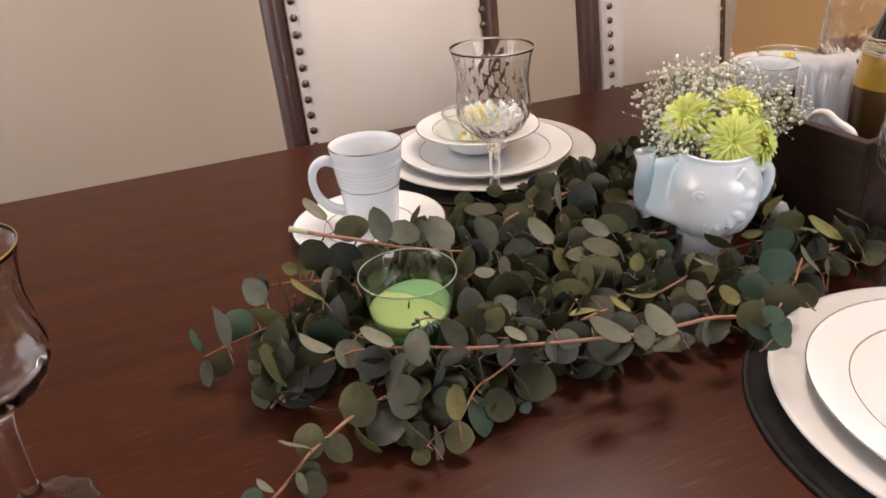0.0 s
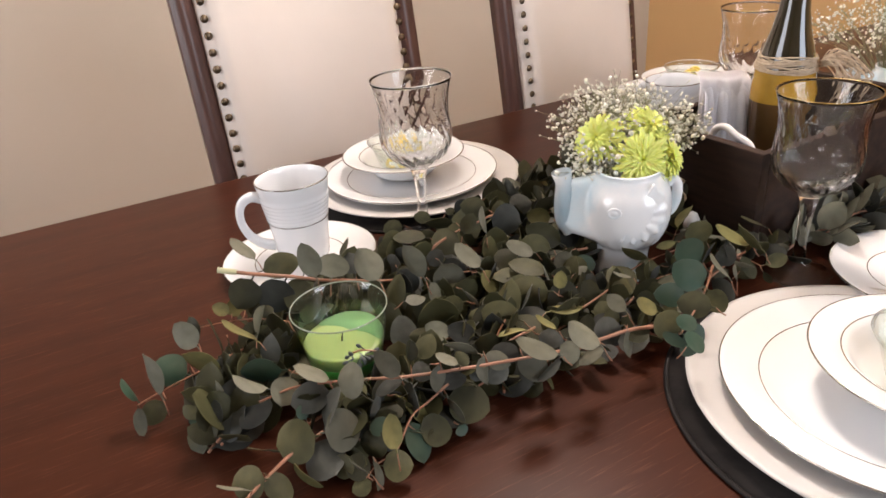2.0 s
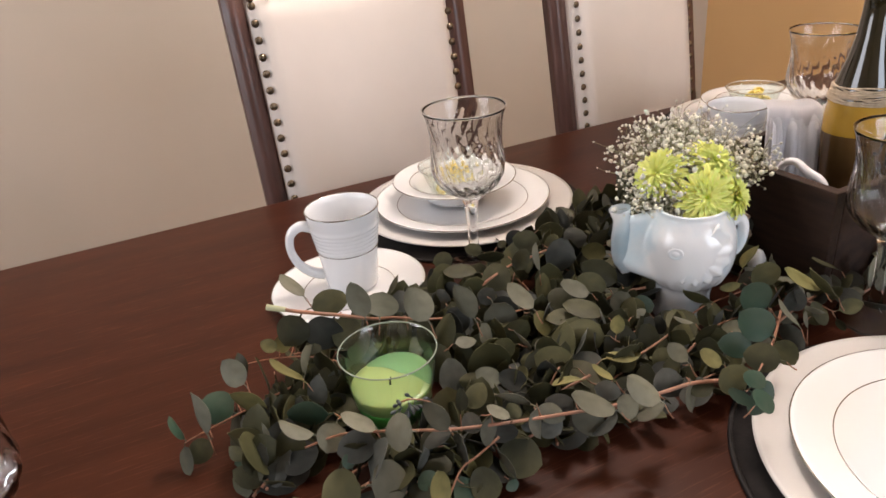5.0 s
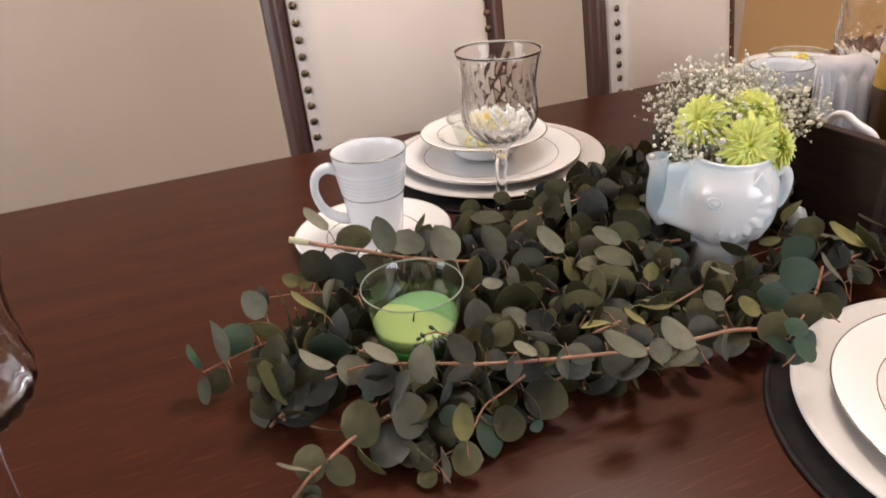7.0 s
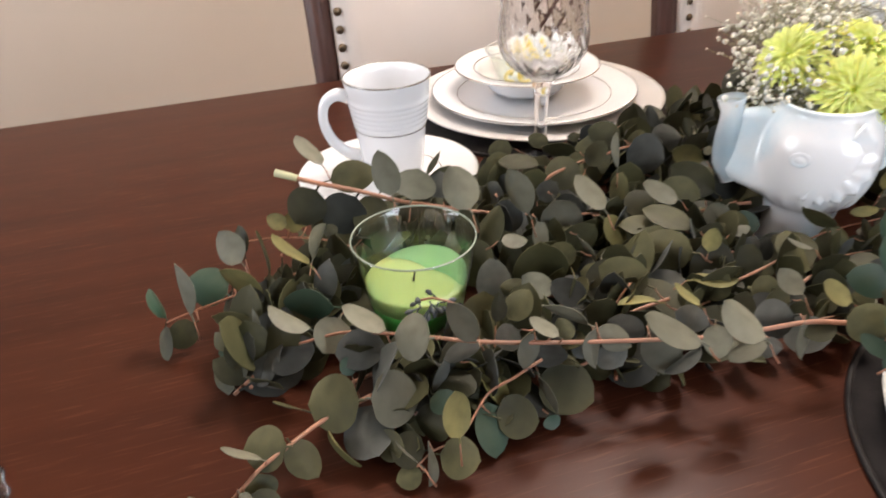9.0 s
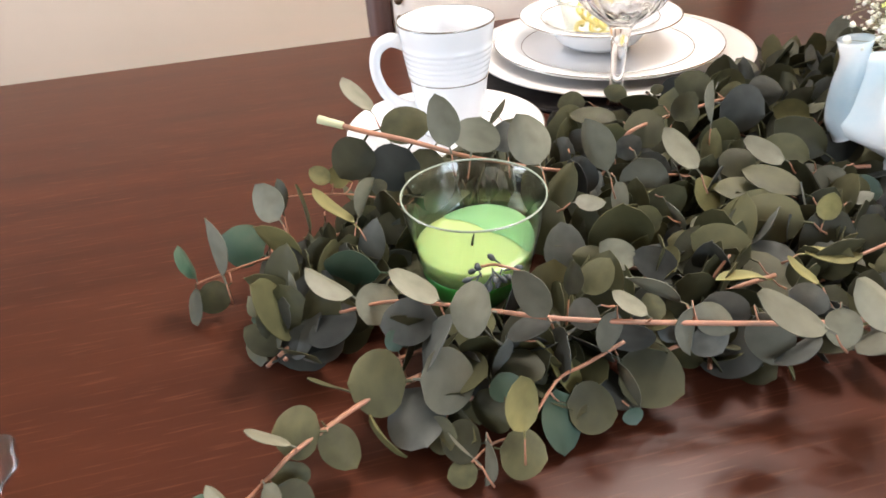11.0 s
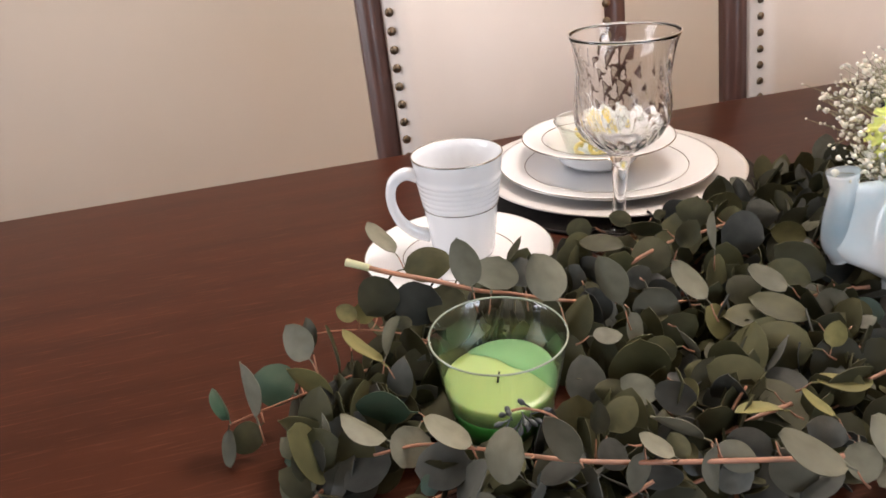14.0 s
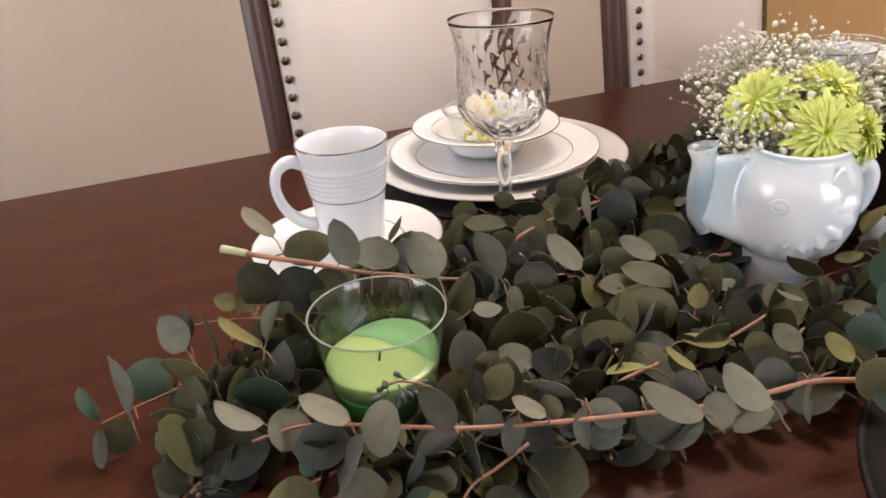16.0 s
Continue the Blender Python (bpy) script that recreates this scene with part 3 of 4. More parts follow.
def branch(points, kinds, size, seed, label, radius=0.0018, gap=0.017):
    """A stem through points with leaf pairs that turn a quarter from node to node."""
    r = random.Random(seed)
    path = smooth_path(points, 18)
    b = thing("eucalyptus_branch", 0, 0, 0, label, "branch", "eucalyptus branches")
    part("stem", tube(path, [radius * (1 - 0.55 * i / len(path)) for i in range(len(path))], 7), STEM, b)
    walked, node, due = 0.0, 0, 0.0
    total = sum((q - p).length for p, q in zip(path, path[1:]))
    for p, q in zip(path, path[1:]):
        step = (q - p).length
        walked += step
        if walked < due:
            continue
        due = walked + gap * r.uniform(0.75, 1.3)
        d = (q - p).normalized()
        side = d.cross(Vector((0, 0, 1))).normalized()
        up = side.cross(d)
        roll = (node % 2) * math.pi / 2 + r.uniform(-0.5, 0.5)
        node += 1
        taper = 1.0 - 0.35 * (walked / total) ** 4
        for sgn in (1, -1):
            out = sgn * (math.cos(roll) * side + math.sin(roll) * up)
            if out.z < -0.35:
                out.z *= -0.6
                out.normalize()
            lx = (out + d * r.uniform(-0.1, 0.75) + Vector((0, 0, r.uniform(-0.25, 0.35)))).normalized()
            k = size * taper * r.uniform(0.65, 1.25)
            tip = q + lx * 0.034 * k
            if tip.z < TABLE + 0.006:
                lx.z += (TABLE + 0.006 - tip.z) / (0.034 * k)
                lx.normalize()
            # low leaves only in front of the candle glass and the teapot
            tip = q + lx * 0.034 * k
            if (-0.05 < tip.x < 0.035 and -0.075 < tip.y < 0.0 and tip.z > Z + 0.040) or (0.26 < tip.x < 0.37 and -0.05 < tip.y < 0.02 and tip.z > Z + 0.036):
                if q.z > Z + 0.034:
                    continue
                lx.z -= (tip.z - Z - 0.034) / (0.034 * k)
                lx.normalize()
            nrm = Vector((r.gauss(-0.1, 0.65), r.gauss(-0.35, 0.7), r.uniform(0.1, 1.0)))
            ly = nrm.cross(lx).normalized()
            lz = lx.cross(ly)
            lo = new("leaf", LEAVES[r.choice(kinds)][r.randrange(6)])
            lo.parent = b
            lo.matrix_basis = Matrix.Translation(q) @ Matrix((lx, ly, lz)).transposed().to_4x4() @ Matrix.Diagonal((k, k, k, 1))
    # the shoot's end: small leaves that close over the tip
    d = (path[-1] - path[-2]).normalized()
    side = d.cross(Vector((0, 0, 1))).normalized()
    for w in (-0.9, 0.0, 0.8):
        lx = (d + w * side + Vector((0, 0, r.uniform(0.1, 0.4)))).normalized()
        ly = Vector((r.gauss(0, 0.4), r.gauss(-0.4, 0.4), 1)).cross(lx).normalized()
        k = size * r.uniform(0.5, 0.75)
        lo = new("leaf", LEAVES[r.choice(kinds)][r.randrange(6)])
        lo.parent = b
        lo.matrix_basis = Matrix.Translation(path[-1] - 0.002 * d) @ Matrix((lx, ly, lx.cross(ly))).transposed().to_4x4() @ Matrix.Diagonal((k, k, k, 1))
    return b


def sprig(stem, leaves, label, radius):
    """A stem through points in millimetres with single leaves: base, heading, rise and roll in degrees, length, width in percent, kind."""
    r = random.Random(len(label) + len(leaves))
    path = smooth_path([(x / 1000, y / 1000, Z + h / 1000) for x, y, h in stem], 8)
    b = thing("eucalyptus_branch", 0, 0, 0, label, "branch", "eucalyptus branches")
    bm = tube(path, [radius * (1 - 0.5 * i / len(path)) for i in range(len(path))], 8)
    for x, y, h, az, el, roll, ln, wd, kind in leaves:
        base = Vector((x / 1000, y / 1000, Z + h / 1000))
        az, el, roll, length = radians(az), radians(el), radians(roll), ln / 1000
        lx = Vector((math.cos(el) * math.cos(az), math.cos(el) * math.sin(az), math.sin(el)))
        up = (Vector((0, 0, 1)) - lx * lx.z).normalized()
        lz = math.cos(roll) * up + math.sin(roll) * lx.cross(up)
        if kind in ("pale", "yellow"):
            base += 0.0025 * lz
        near = min(path, key=lambda p: (p - base).length)
        gap = (near - base).length
        foot = near if gap < 0.013 else base - 0.008 * lx - Vector((0, 0, 0.006))
        if gap > 0.0025:
            part("leaf_stalk", tube([foot, (foot + base) / 2 + Vector((0, 0, -0.1 * (foot - base).length)), base], [0.0007, 0.0005, 0.0004], 5), STEM, b)
        me = LEAVES[kind][r.choice((0, 1, 4) if wd > 61 else (2, 5))]
        wide = 2 * max(abs(v.co.y) for v in me.vertices)
        s = length / 0.035
        lo = new("leaf", me)
        lo.parent = b
        lo.matrix_basis = Matrix.Translation(base) @ Matrix((lx, lz.cross(lx), lz)).transposed().to_4x4() @ Matrix.Diagonal((s, length * wd / 100 / wide, s, 1))
    part("stem", bm, STEM, b)
    return b


OLIVE, GREY = ("olive", "olive", "olive", "blue", "pale"), ("blue", "pale", "olive", "blue")
# sprigs that can be followed leaf by leaf, in millimetres over the table
# kinds mix leaf tone with painted light: some lit leaves pale, shaded ones olive
FRONT = [
    (-33, -60, 56, 155, 34, 7, 32, 68, "pale"), (-54, -24, 52, -139, -37, -35, 26, 89, "pale"), (-32, -60, 50, 163, -10, -42, 34, 72, "blue"), (-70, -23, 40, -163, -22, -10, 35, 67, "blue"),
    (-73, -30, 46, 156, 35, 13, 32, 68, "pale"), (-52, -6, 44, 156, 0, -88, 40, 57, "jade"), (-12, -83, 66, 157, 4, -47, 22, 121, "pale"), (11, -94, 64, 123, 43, -82, 29, 68, "pale"),
    (16, -86, 56, 169, -18, 0, 25, 68, "blue"), (40, -81, 56, -179, -24, -39, 17, 97, "blue"), (42, -89, 62, -135, -49, -60, 23, 68, "pale"), (53, -103, 60, 136, 25, 6, 21, 68, "pale"),
]
FRONT += [
    (50, -91, 52, -92, -67, 27, 16, 147, "blue"), (63, -98, 52, 107, 42, -29, 16, 71, "olive"), (77, -94, 60, -111, -58, -50, 26, 68, "pale"), (77, -93, 56, -35, -23, 45, 25, 61, "pale"),
    (81, -98, 48, -60, -32, 38, 18, 113, "blue"), (112, -101, 46, 156, 17, -50, 27, 62, "blue"), (109, -99, 54, -44, -57, 62, 36, 63, "pale"), (127, -130, 54, 158, 30, -10, 42, 55, "pale"),
    (152, -105, 44, 158, 24, -53, 26, 60, "blue"), (140, -114, 42, -175, -24, 32, 29, 68, "blue"), (147, -111, 54, -111, -42, 19, 22, 73, "pale"), (159, -139, 54, 132, 37, -14, 34, 68, "pale"),
]
FRONT += [
    (173, -128, 44, -179, -19, 17, 27, 68, "pale"), (204, -115, 46, 160, -13, -56, 27, 87, "blue"), (200, -119, 50, -110, -70, -45, 28, 68, "pale"), (221, -129, 44, 173, -11, -29, 23, 61, "olive"),
]
sprig([(224, -132, 46), (203, -123, 46), (172, -119, 46), (133, -113, 47), (62, -99, 54), (16, -89, 60), (-12, -78, 63), (-34, -58, 57), (-57, -38, 49), (-82, -25, 38)], FRONT, "grey-green eucalyptus branch along the front", 0.0017)
JADE = [
    (225, -156, 52, -48, -30, 51, 20, 145, "jade"), (222, -158, 56, 10, 37, 22, 16, 103, "jade"), (220, -157, 55, -173, -45, -26, 11, 178, "jade"), (226, -155, 50, 115, 30, -50, 24, 105, "olive"),
    (296, -117, 50, 145, 41, -73, 39, 73, "jade"), (279, -114, 46, 152, 10, -58, 32, 68, "jade"), (278, -144, 50, 134, 4, -54, 32, 74, "olive"), (298, -115, 48, -77, -40, 51, 26, 77, "olive"),
    (335, -79, 46, 126, 33, -63, 30, 100, "jade"), (370, -53, 44, 120, 47, -67, 27, 105, "olive"), (235, -121, 48, 147, 34, -27, 24, 68, "yellow"), (217, -169, 50, -17, 24, 34, 14, 139, "jade"),
]
sprig([(360, -70, 30), (295, -116, 44), (227, -154, 50)], JADE, "jade green eucalyptus tip over the charger", 0.0013)
TRAIL = [
    (-53, -78, 30, 174, 7, -40, 32, 104, "olive"), (-54, -83, 36, -16, -5, 46, 30, 105, "pale"), (-20, -62, 26, -99, -39, -4, 37, 64, "olive"), (-97, -94, 26, 173, 8, -38, 25, 99, "olive"),
    (-99, -89, 28, -55, -37, 8, 27, 69, "olive"), (-112, -104, 28, 166, 30, 34, 24, 68, "pale"), (-116, -98, 20, -104, -61, -24, 19, 100, "olive"), (-128, -115, 28, -62, -54, -36, 18, 68, "pale"),
    (-77, -77, 24, 156, 20, 44, 30, 55, "olive"), (-76, -81, 24, -51, -43, 106, 31, 55, "yellow"), (-57, -62, 34, 109, 57, -8, 13, 79, "jade"), (-124, -109, 18, -38, -35, 26, 23, 78, "olive"),
]
TRAIL += [
    (-142, -123, 20, 130, 33, 29, 16, 55, "pale"), (-147, -118, 14, 145, 2, -27, 18, 81, "jade"),
]
sprig([(-50, -76, 30), (-76, -80, 26), (-97, -91, 25), (-114, -100, 23), (-125, -109, 21), (-142, -121, 18), (-158, -124, 14)], TRAIL, "green eucalyptus sprig trailing on the table", 0.0015)
DROOP = [
    (7, -78, 38, -27, -44, 2, 52, 44, "yellow"), (-15, -125, 30, 80, 68, 35, 29, 68, "yellow"), (-12, -105, 28, 100, 39, -9, 16, 105, "jade"), (12, -94, 26, -97, -41, -25, 35, 66, "jade"),
    (12, -102, 20, -14, -18, 35, 30, 85, "olive"), (46, -86, 26, -42, -16, 35, 38, 86, "olive"), (49, -90, 30, -86, -62, 91, 31, 68, "pale"), (45, -109, 14, -63, -58, 29, 10, 106, "jade"),
    (-27, -113, 16, 158, -1, -36, 22, 92, "olive"), (-36, -129, 20, 140, 43, 52, 21, 55, "pale"), (-25, -114, 24, -110, -55, 67, 24, 68, "pale"), (-25, -116, 16, -29, -3, 30, 25, 93, "olive"),
]
DROOP += [
    (-32, -121, 10, 169, -17, -32, 17, 80, "olive"), (-2, -59, 34, -127, -48, -9, 26, 78, "olive"), (11, -73, 28, -121, -39, -18, 24, 63, "olive"),
]
sprig([(46, -96, 44), (27, -97, 36), (12, -98, 30), (-9, -113, 20), (-25, -114, 16), (-36, -118, 12)], DROOP, "short eucalyptus sprig drooping to the table", 0.0010)
LEFT = [
    (-164, 51, 22, 123, 62, 44, 26, 68, "jade"), (-166, 54, 20, -96, -38, 47, 27, 68, "olive"), (-144, 48, 20, -167, -29, -50, 26, 77, "olive"), (-144, 42, 24, 106, 65, -77, 42, 55, "pale"),
    (-120, 59, 26, 151, 25, -48, 33, 86, "jade"), (-106, 66, 44, 122, 38, -52, 32, 68, "pale"), (-93, 33, 36, 155, 36, -105, 39, 59, "yellow"), (-118, 69, 30, -113, -39, 47, 43, 53, "olive"),
    (-93, 54, 24, 178, -29, -61, 40, 68, "olive"), (-112, 11, 16, 173, -4, -49, 22, 66, "jade"), (-117, 11, 18, -49, -55, 17, 18, 64, "jade"), (-104, -1, 28, 90, 61, -74, 22, 55, "pale"),
]
LEFT += [
    (-51, 60, 26, 171, -13, -54, 42, 68, "olive"), (-81, 82, 36, -95, -48, 70, 33, 54, "olive"), (-31, 48, 26, 175, -20, -48, 39, 61, "olive"),
]
sprig([(-31, 66, 40), (-57, 61, 36), (-92, 58, 32), (-120, 56, 28), (-145, 55, 24), (-165, 54, 20)], LEFT, "green eucalyptus sprig pointing outwards", 0.0012)
AMBER = [
    (-64, 33, 50, 137, 32, 30, 37, 63, "yellow"), (-65, 42, 52, 48, 39, 97, 30, 68, "pale"), (-72, 90, 54, 153, 32, -43, 18, 70, "yellow"), (-30, 43, 44, 176, -14, -54, 24, 86, "olive"),
    (-106, 76, 44, 94, 47, -58, 26, 68, "olive"), (-59, 95, 50, 161, 31, -57, 18, 91, "yellow"), (-42, 64, 54, 115, 40, -28, 12, 88, "olive"), (-91, 48, 42, 101, 58, 74, 34, 51, "olive"),
]
sprig([(-31, 53, 50), (-54, 75, 50), (-85, 92, 48), (-110, 102, 44)], AMBER, "olive eucalyptus sprig with an amber stem", 0.0008)
LONG = [
    (-41, 88, 96, 129, 40, 17, 32, 68, "pale"), (-42, 83, 90, -4, 3, 62, 38, 62, "olive"), (-45, 91, 84, -160, -45, -52, 33, 90, "olive"), (1, 47, 84, 118, 71, -74, 37, 63, "pale"),
    (-18, 81, 78, -180, -49, -74, 38, 90, "blue"), (-2, 84, 74, -145, -47, -33, 36, 73, "olive"), (13, 53, 76, 44, 58, 18, 25, 124, "pale"), (38, 57, 70, 84, 49, -8, 24, 82, "blue"),
    (30, 72, 84, 25, 48, -27, 22, 55, "olive"), (49, 24, 74, 108, 46, -36, 38, 66, "pale"), (79, 56, 66, -96, -60, 76, 35, 67, "blue"), (61, 10, 56, -14, -2, 12, 21, 68, "pale"),
]
LONG += [
    (91, 18, 66, 122, 57, -85, 39, 58, "pale"), (120, 50, 64, -55, -65, 50, 44, 72, "pale"), (95, 28, 60, -66, -66, -12, 29, 68, "pale"), (111, 56, 56, -12, 45, 58, 21, 78, "blue"),
    (144, 11, 60, 124, 41, -5, 36, 64, "pale"), (144, 22, 54, -30, -44, 27, 36, 64, "yellow"), (123, 9, 52, -68, -40, 118, 24, 55, "pale"), (168, 28, 48, 4, 18, 41, 29, 78, "olive"),
]
long_branch = sprig([(-73, 89, 100), (-49, 76, 94), (-20, 64, 87), (8, 63, 74), (35, 77, 58), (62, 60, 56), (101, 62, 44), (133, 45, 46), (183, 51, 34)], LONG, "long eucalyptus branch with a cut end", 0.0018)
MIDDLE = [
    (209, 16, 54, 159, 27, -19, 34, 67, "pale"), (205, -16, 48, 137, 14, -17, 43, 53, "olive"), (199, -1, 46, 168, 6, -15, 46, 50, "olive"), (190, -38, 46, 145, 0, -56, 43, 69, "olive"),
    (253, 15, 46, -176, -47, -43, 26, 85, "pale"), (243, 5, 36, -28, -1, 55, 26, 78, "jade"), (229, -19, 40, -21, 26, 17, 15, 68, "pale"), (197, -37, 44, 32, 70, 13, 19, 66, "yellow"),
    (213, -38, 40, -164, -40, -16, 17, 84, "yellow"), (117, -5, 46, 159, -13, -63, 26, 71, "olive"), (143, -57, 42, 140, 14, -48, 38, 70, "olive"), (241, 28, 44, 142, 21, -58, 35, 60, "olive"),
]
MIDDLE += [
    (261, 36, 40, 143, 30, -70, 46, 57, "olive"), (288, 92, 42, 153, 14, -68, 31, 67, "yellow"),
]
sprig([(276, 18, 40), (250, 28, 36), (219, 43, 18), (160, 28, 14), (106, 12, 12), (57, -10, 12)], MIDDLE, "dark green eucalyptus branch in the runner", 0.0014)
SPUR = [
    (166, -58, 40, -11, -4, -12, 36, 64, "yellow"), (152, -92, 46, 133, 33, 14, 23, 68, "yellow"), (138, -76, 42, 163, 2, 18, 29, 55, "yellow"), (95, -61, 46, 137, 17, -52, 28, 64, "blue"),
    (84, -86, 52, 158, 25, -132, 34, 52, "pale"), (78, -47, 46, 136, 22, -48, 25, 65, "pale"), (29, -68, 52, 59, 63, -40, 20, 68, "olive"), (36, -66, 50, 21, 39, 23, 25, 68, "olive"),
    (69, -32, 44, 148, -3, -44, 22, 65, "olive"), (128, -33, 38, 145, 6, -47, 23, 75, "olive"), (99, -15, 36, 169, 6, -61, 24, 70, "olive"),
]
sprig([(152, -61, 34), (127, -64, 34), (106, -65, 30), (115, -61, 44), (125, -56, 50)], SPUR, "eucalyptus sprig with an orange-brown stem", 0.0014)
BACK = [
    (208, 100, 64, -33, -12, 74, 36, 100, "blue"), (222, 119, 62, 149, 15, -68, 33, 71, "olive"), (182, 66, 62, 72, 70, 57, 32, 55, "pale"), (172, 99, 60, 179, -23, -45, 36, 81, "olive"),
    (171, 92, 56, 10, 51, 52, 27, 65, "olive"), (247, 124, 58, -10, -4, 58, 33, 76, "blue"), (171, 157, 52, 146, 14, -59, 22, 65, "olive"), (144, 113, 54, 144, 2, -13, 40, 57, "olive"),
    (128, 140, 50, 158, -8, -60, 26, 81, "olive"), (140, 166, 50, 160, -6, -63, 25, 78, "olive"), (187, 133, 52, 167, 12, -128, 35, 65, "olive"), (243, 162, 56, -22, -15, 73, 30, 75, "olive"),
]
BACK += [
    (185, 154, 55, -1, 16, 54, 13, 68, "olive"),
]
sprig([(136, 101, 46), (147, 96, 56), (187, 119, 50), (200, 102, 62), (218, 104, 63), (290, 149, 34), (325, 144, 20)], BACK, "eucalyptus branch near the plate", 0.0015)
FOOT = [
    (220, -101, 44, 116, 35, -46, 23, 61, "pale"), (262, -62, 44, 156, 24, 5, 22, 55, "pale"), (237, -21, 36, 150, 7, -59, 24, 89, "olive"), (252, -16, 36, 135, 10, -68, 28, 82, "olive"),
    (228, -86, 30, 179, -31, -35, 32, 104, "blue"), (305, -41, 42, 152, 29, -132, 33, 53, "olive"), (316, -45, 34, 157, -24, -45, 27, 100, "olive"), (293, -75, 34, 162, -28, -41, 27, 103, "olive"),
    (349, -34, 44, 160, -9, -9, 23, 55, "yellow"), (302, 27, 34, 161, -39, -46, 30, 67, "olive"), (236, -69, 30, 159, -27, -48, 22, 92, "olive"),
]
sprig([(211, -53, 28), (245, -48, 32), (299, -32, 34), (355, -30, 34)], FOOT, "grey eucalyptus branch at the foot of the teapot", 0.0011)
SLIM = [
    (344, -103, 32, 104, 43, 22, 32, 55, "pale"), (401, -80, 40, 143, 33, -12, 45, 52, "yellow"), (404, -94, 40, 132, 46, -140, 40, 44, "olive"), (443, -66, 44, 150, 28, 4, 34, 51, "olive"),
    (363, -20, 46, 14, 34, -34, 34, 52, "yellow"), (357, -99, 26, 76, 71, 36, 18, 55, "pale"), (390, -79, 18, -11, 8, 45, 18, 135, "olive"), (382, -57, 30, 146, 22, -74, 21, 132, "olive"),
    (410, -90, 16, -77, -44, 83, 15, 55, "olive"), (413, -87, 20, -30, 21, 44, 25, 61, "olive"),
]
sprig([(384, -10, 30), (399, -49, 28), (408, -87, 22)], SLIM, "slim-leaved eucalyptus branch at the foot of the box", 0.0010)
part("cut_end", tube([(-0.0740, 0.0895, Z + 0.1002), (-0.0598, 0.0818, Z + 0.0967)], [0.0027, 0.0023], 10), STEM_CUT, long_branch, "pale green cut end")
# the bulk of the runner between them: dark, low sprigs
fill = random.Random(5)


def clear_of(points):
    """True where a stem keeps off the candle, the teapot, the saucer and the plates."""
    spots = ((0, 0, 0.046), (0.335, 0.019, 0.055), (0.035, 0.2475, 0.09), (0.258, 0.398, 0.17), (0.346, -0.258, 0.17), (0.19, 0.2215, 0.03), (0.452, -0.095, 0.03), (0.532, -0.183, 0.09))
    return all(math.hypot(x - a, y - b) > c for x, y, _ in points for a, b, c in spots)


def low_sprigs(count, low, high, depth, kinds, seed):
    """Short sprigs strewn over a stretch of the runner: x from low to high, y by depth(x) as middle and half width."""
    made = 0
    for k in range(1500):
        if made >= count:
            break
        cx = fill.uniform(low, high)
        mid, half = depth(cx)
        cy = mid + fill.uniform(-1, 1) * half
        a = fill.gauss(0.15, 0.6)
        ln = fill.uniform(0.03, 0.06)
        zz = Z + fill.uniform(0.007, 0.030) * (1 - 0.5 * abs(cy - mid) / half)
        dx, dy = ln * math.cos(a), ln * math.sin(a)
        pts = [(cx - dx, cy - dy, zz), (cx, cy, zz + 0.008), (cx + dx, cy + dy, zz)]
        if clear_of(pts):
            made += 1
            branch(pts, kinds, fill.uniform(0.9, 1.15), seed + k, "dark green eucalyptus branch in the runner", 0.0013, 0.0115)


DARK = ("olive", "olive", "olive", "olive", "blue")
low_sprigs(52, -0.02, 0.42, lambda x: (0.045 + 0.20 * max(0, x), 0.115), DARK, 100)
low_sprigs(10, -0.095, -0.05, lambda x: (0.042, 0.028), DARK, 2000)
# added sprigs that stand in for the dense shadow under the front branch
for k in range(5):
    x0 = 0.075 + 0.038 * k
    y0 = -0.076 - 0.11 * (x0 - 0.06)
    branch([(x0, y0, Z + 0.012), (x0 + 0.022, y0 - 0.003, Z + 0.018), (x0 + 0.045, y0 - 0.004, Z + 0.012)], DARK, 0.8, 7000 + k, "added eucalyptus sprig that shades the table under the front branch", 0.0012, 0.011)
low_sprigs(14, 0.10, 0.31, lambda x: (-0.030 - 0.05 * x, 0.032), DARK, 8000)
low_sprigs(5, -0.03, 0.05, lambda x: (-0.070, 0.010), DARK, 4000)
# beside the box, under the goblet, and behind the teapot
spots = [(0.36, -0.065, 0.45, -0.07), (0.42, -0.07, 0.36, -0.03), (0.45, -0.075, 0.55, -0.085), (0.52, -0.075, 0.62, -0.08), (0.58, -0.085, 0.69, -0.075), (0.66, -0.08, 0.78, -0.09), (0.60, -0.12, 0.71, -0.13), (0.36, -0.06, 0.42, 0.0),
         (0.30, 0.11, 0.40, 0.16), (0.33, 0.17, 0.43, 0.22), (0.36, 0.14, 0.47, 0.15), (0.38, 0.22, 0.48, 0.26), (0.30, 0.20, 0.38, 0.23), (0.29, 0.15, 0.35, 0.13)]
for k, (x0, y0, x1, y1) in enumerate(spots):
    mx, my = (x0 + x1) / 2, (y0 + y1) / 2
    branch([(x0, y0, Z + 0.012), (mx, my, Z + 0.028), (x1, y1, Z + 0.020)], ("pale", "pale", "blue") if 2 <= k < 7 else GREY if k < 8 else OLIVE, 1.25 if 2 <= k < 7 else 0.9, 300 + k, "eucalyptus branch at the foot of the box", 0.0016, 0.014)

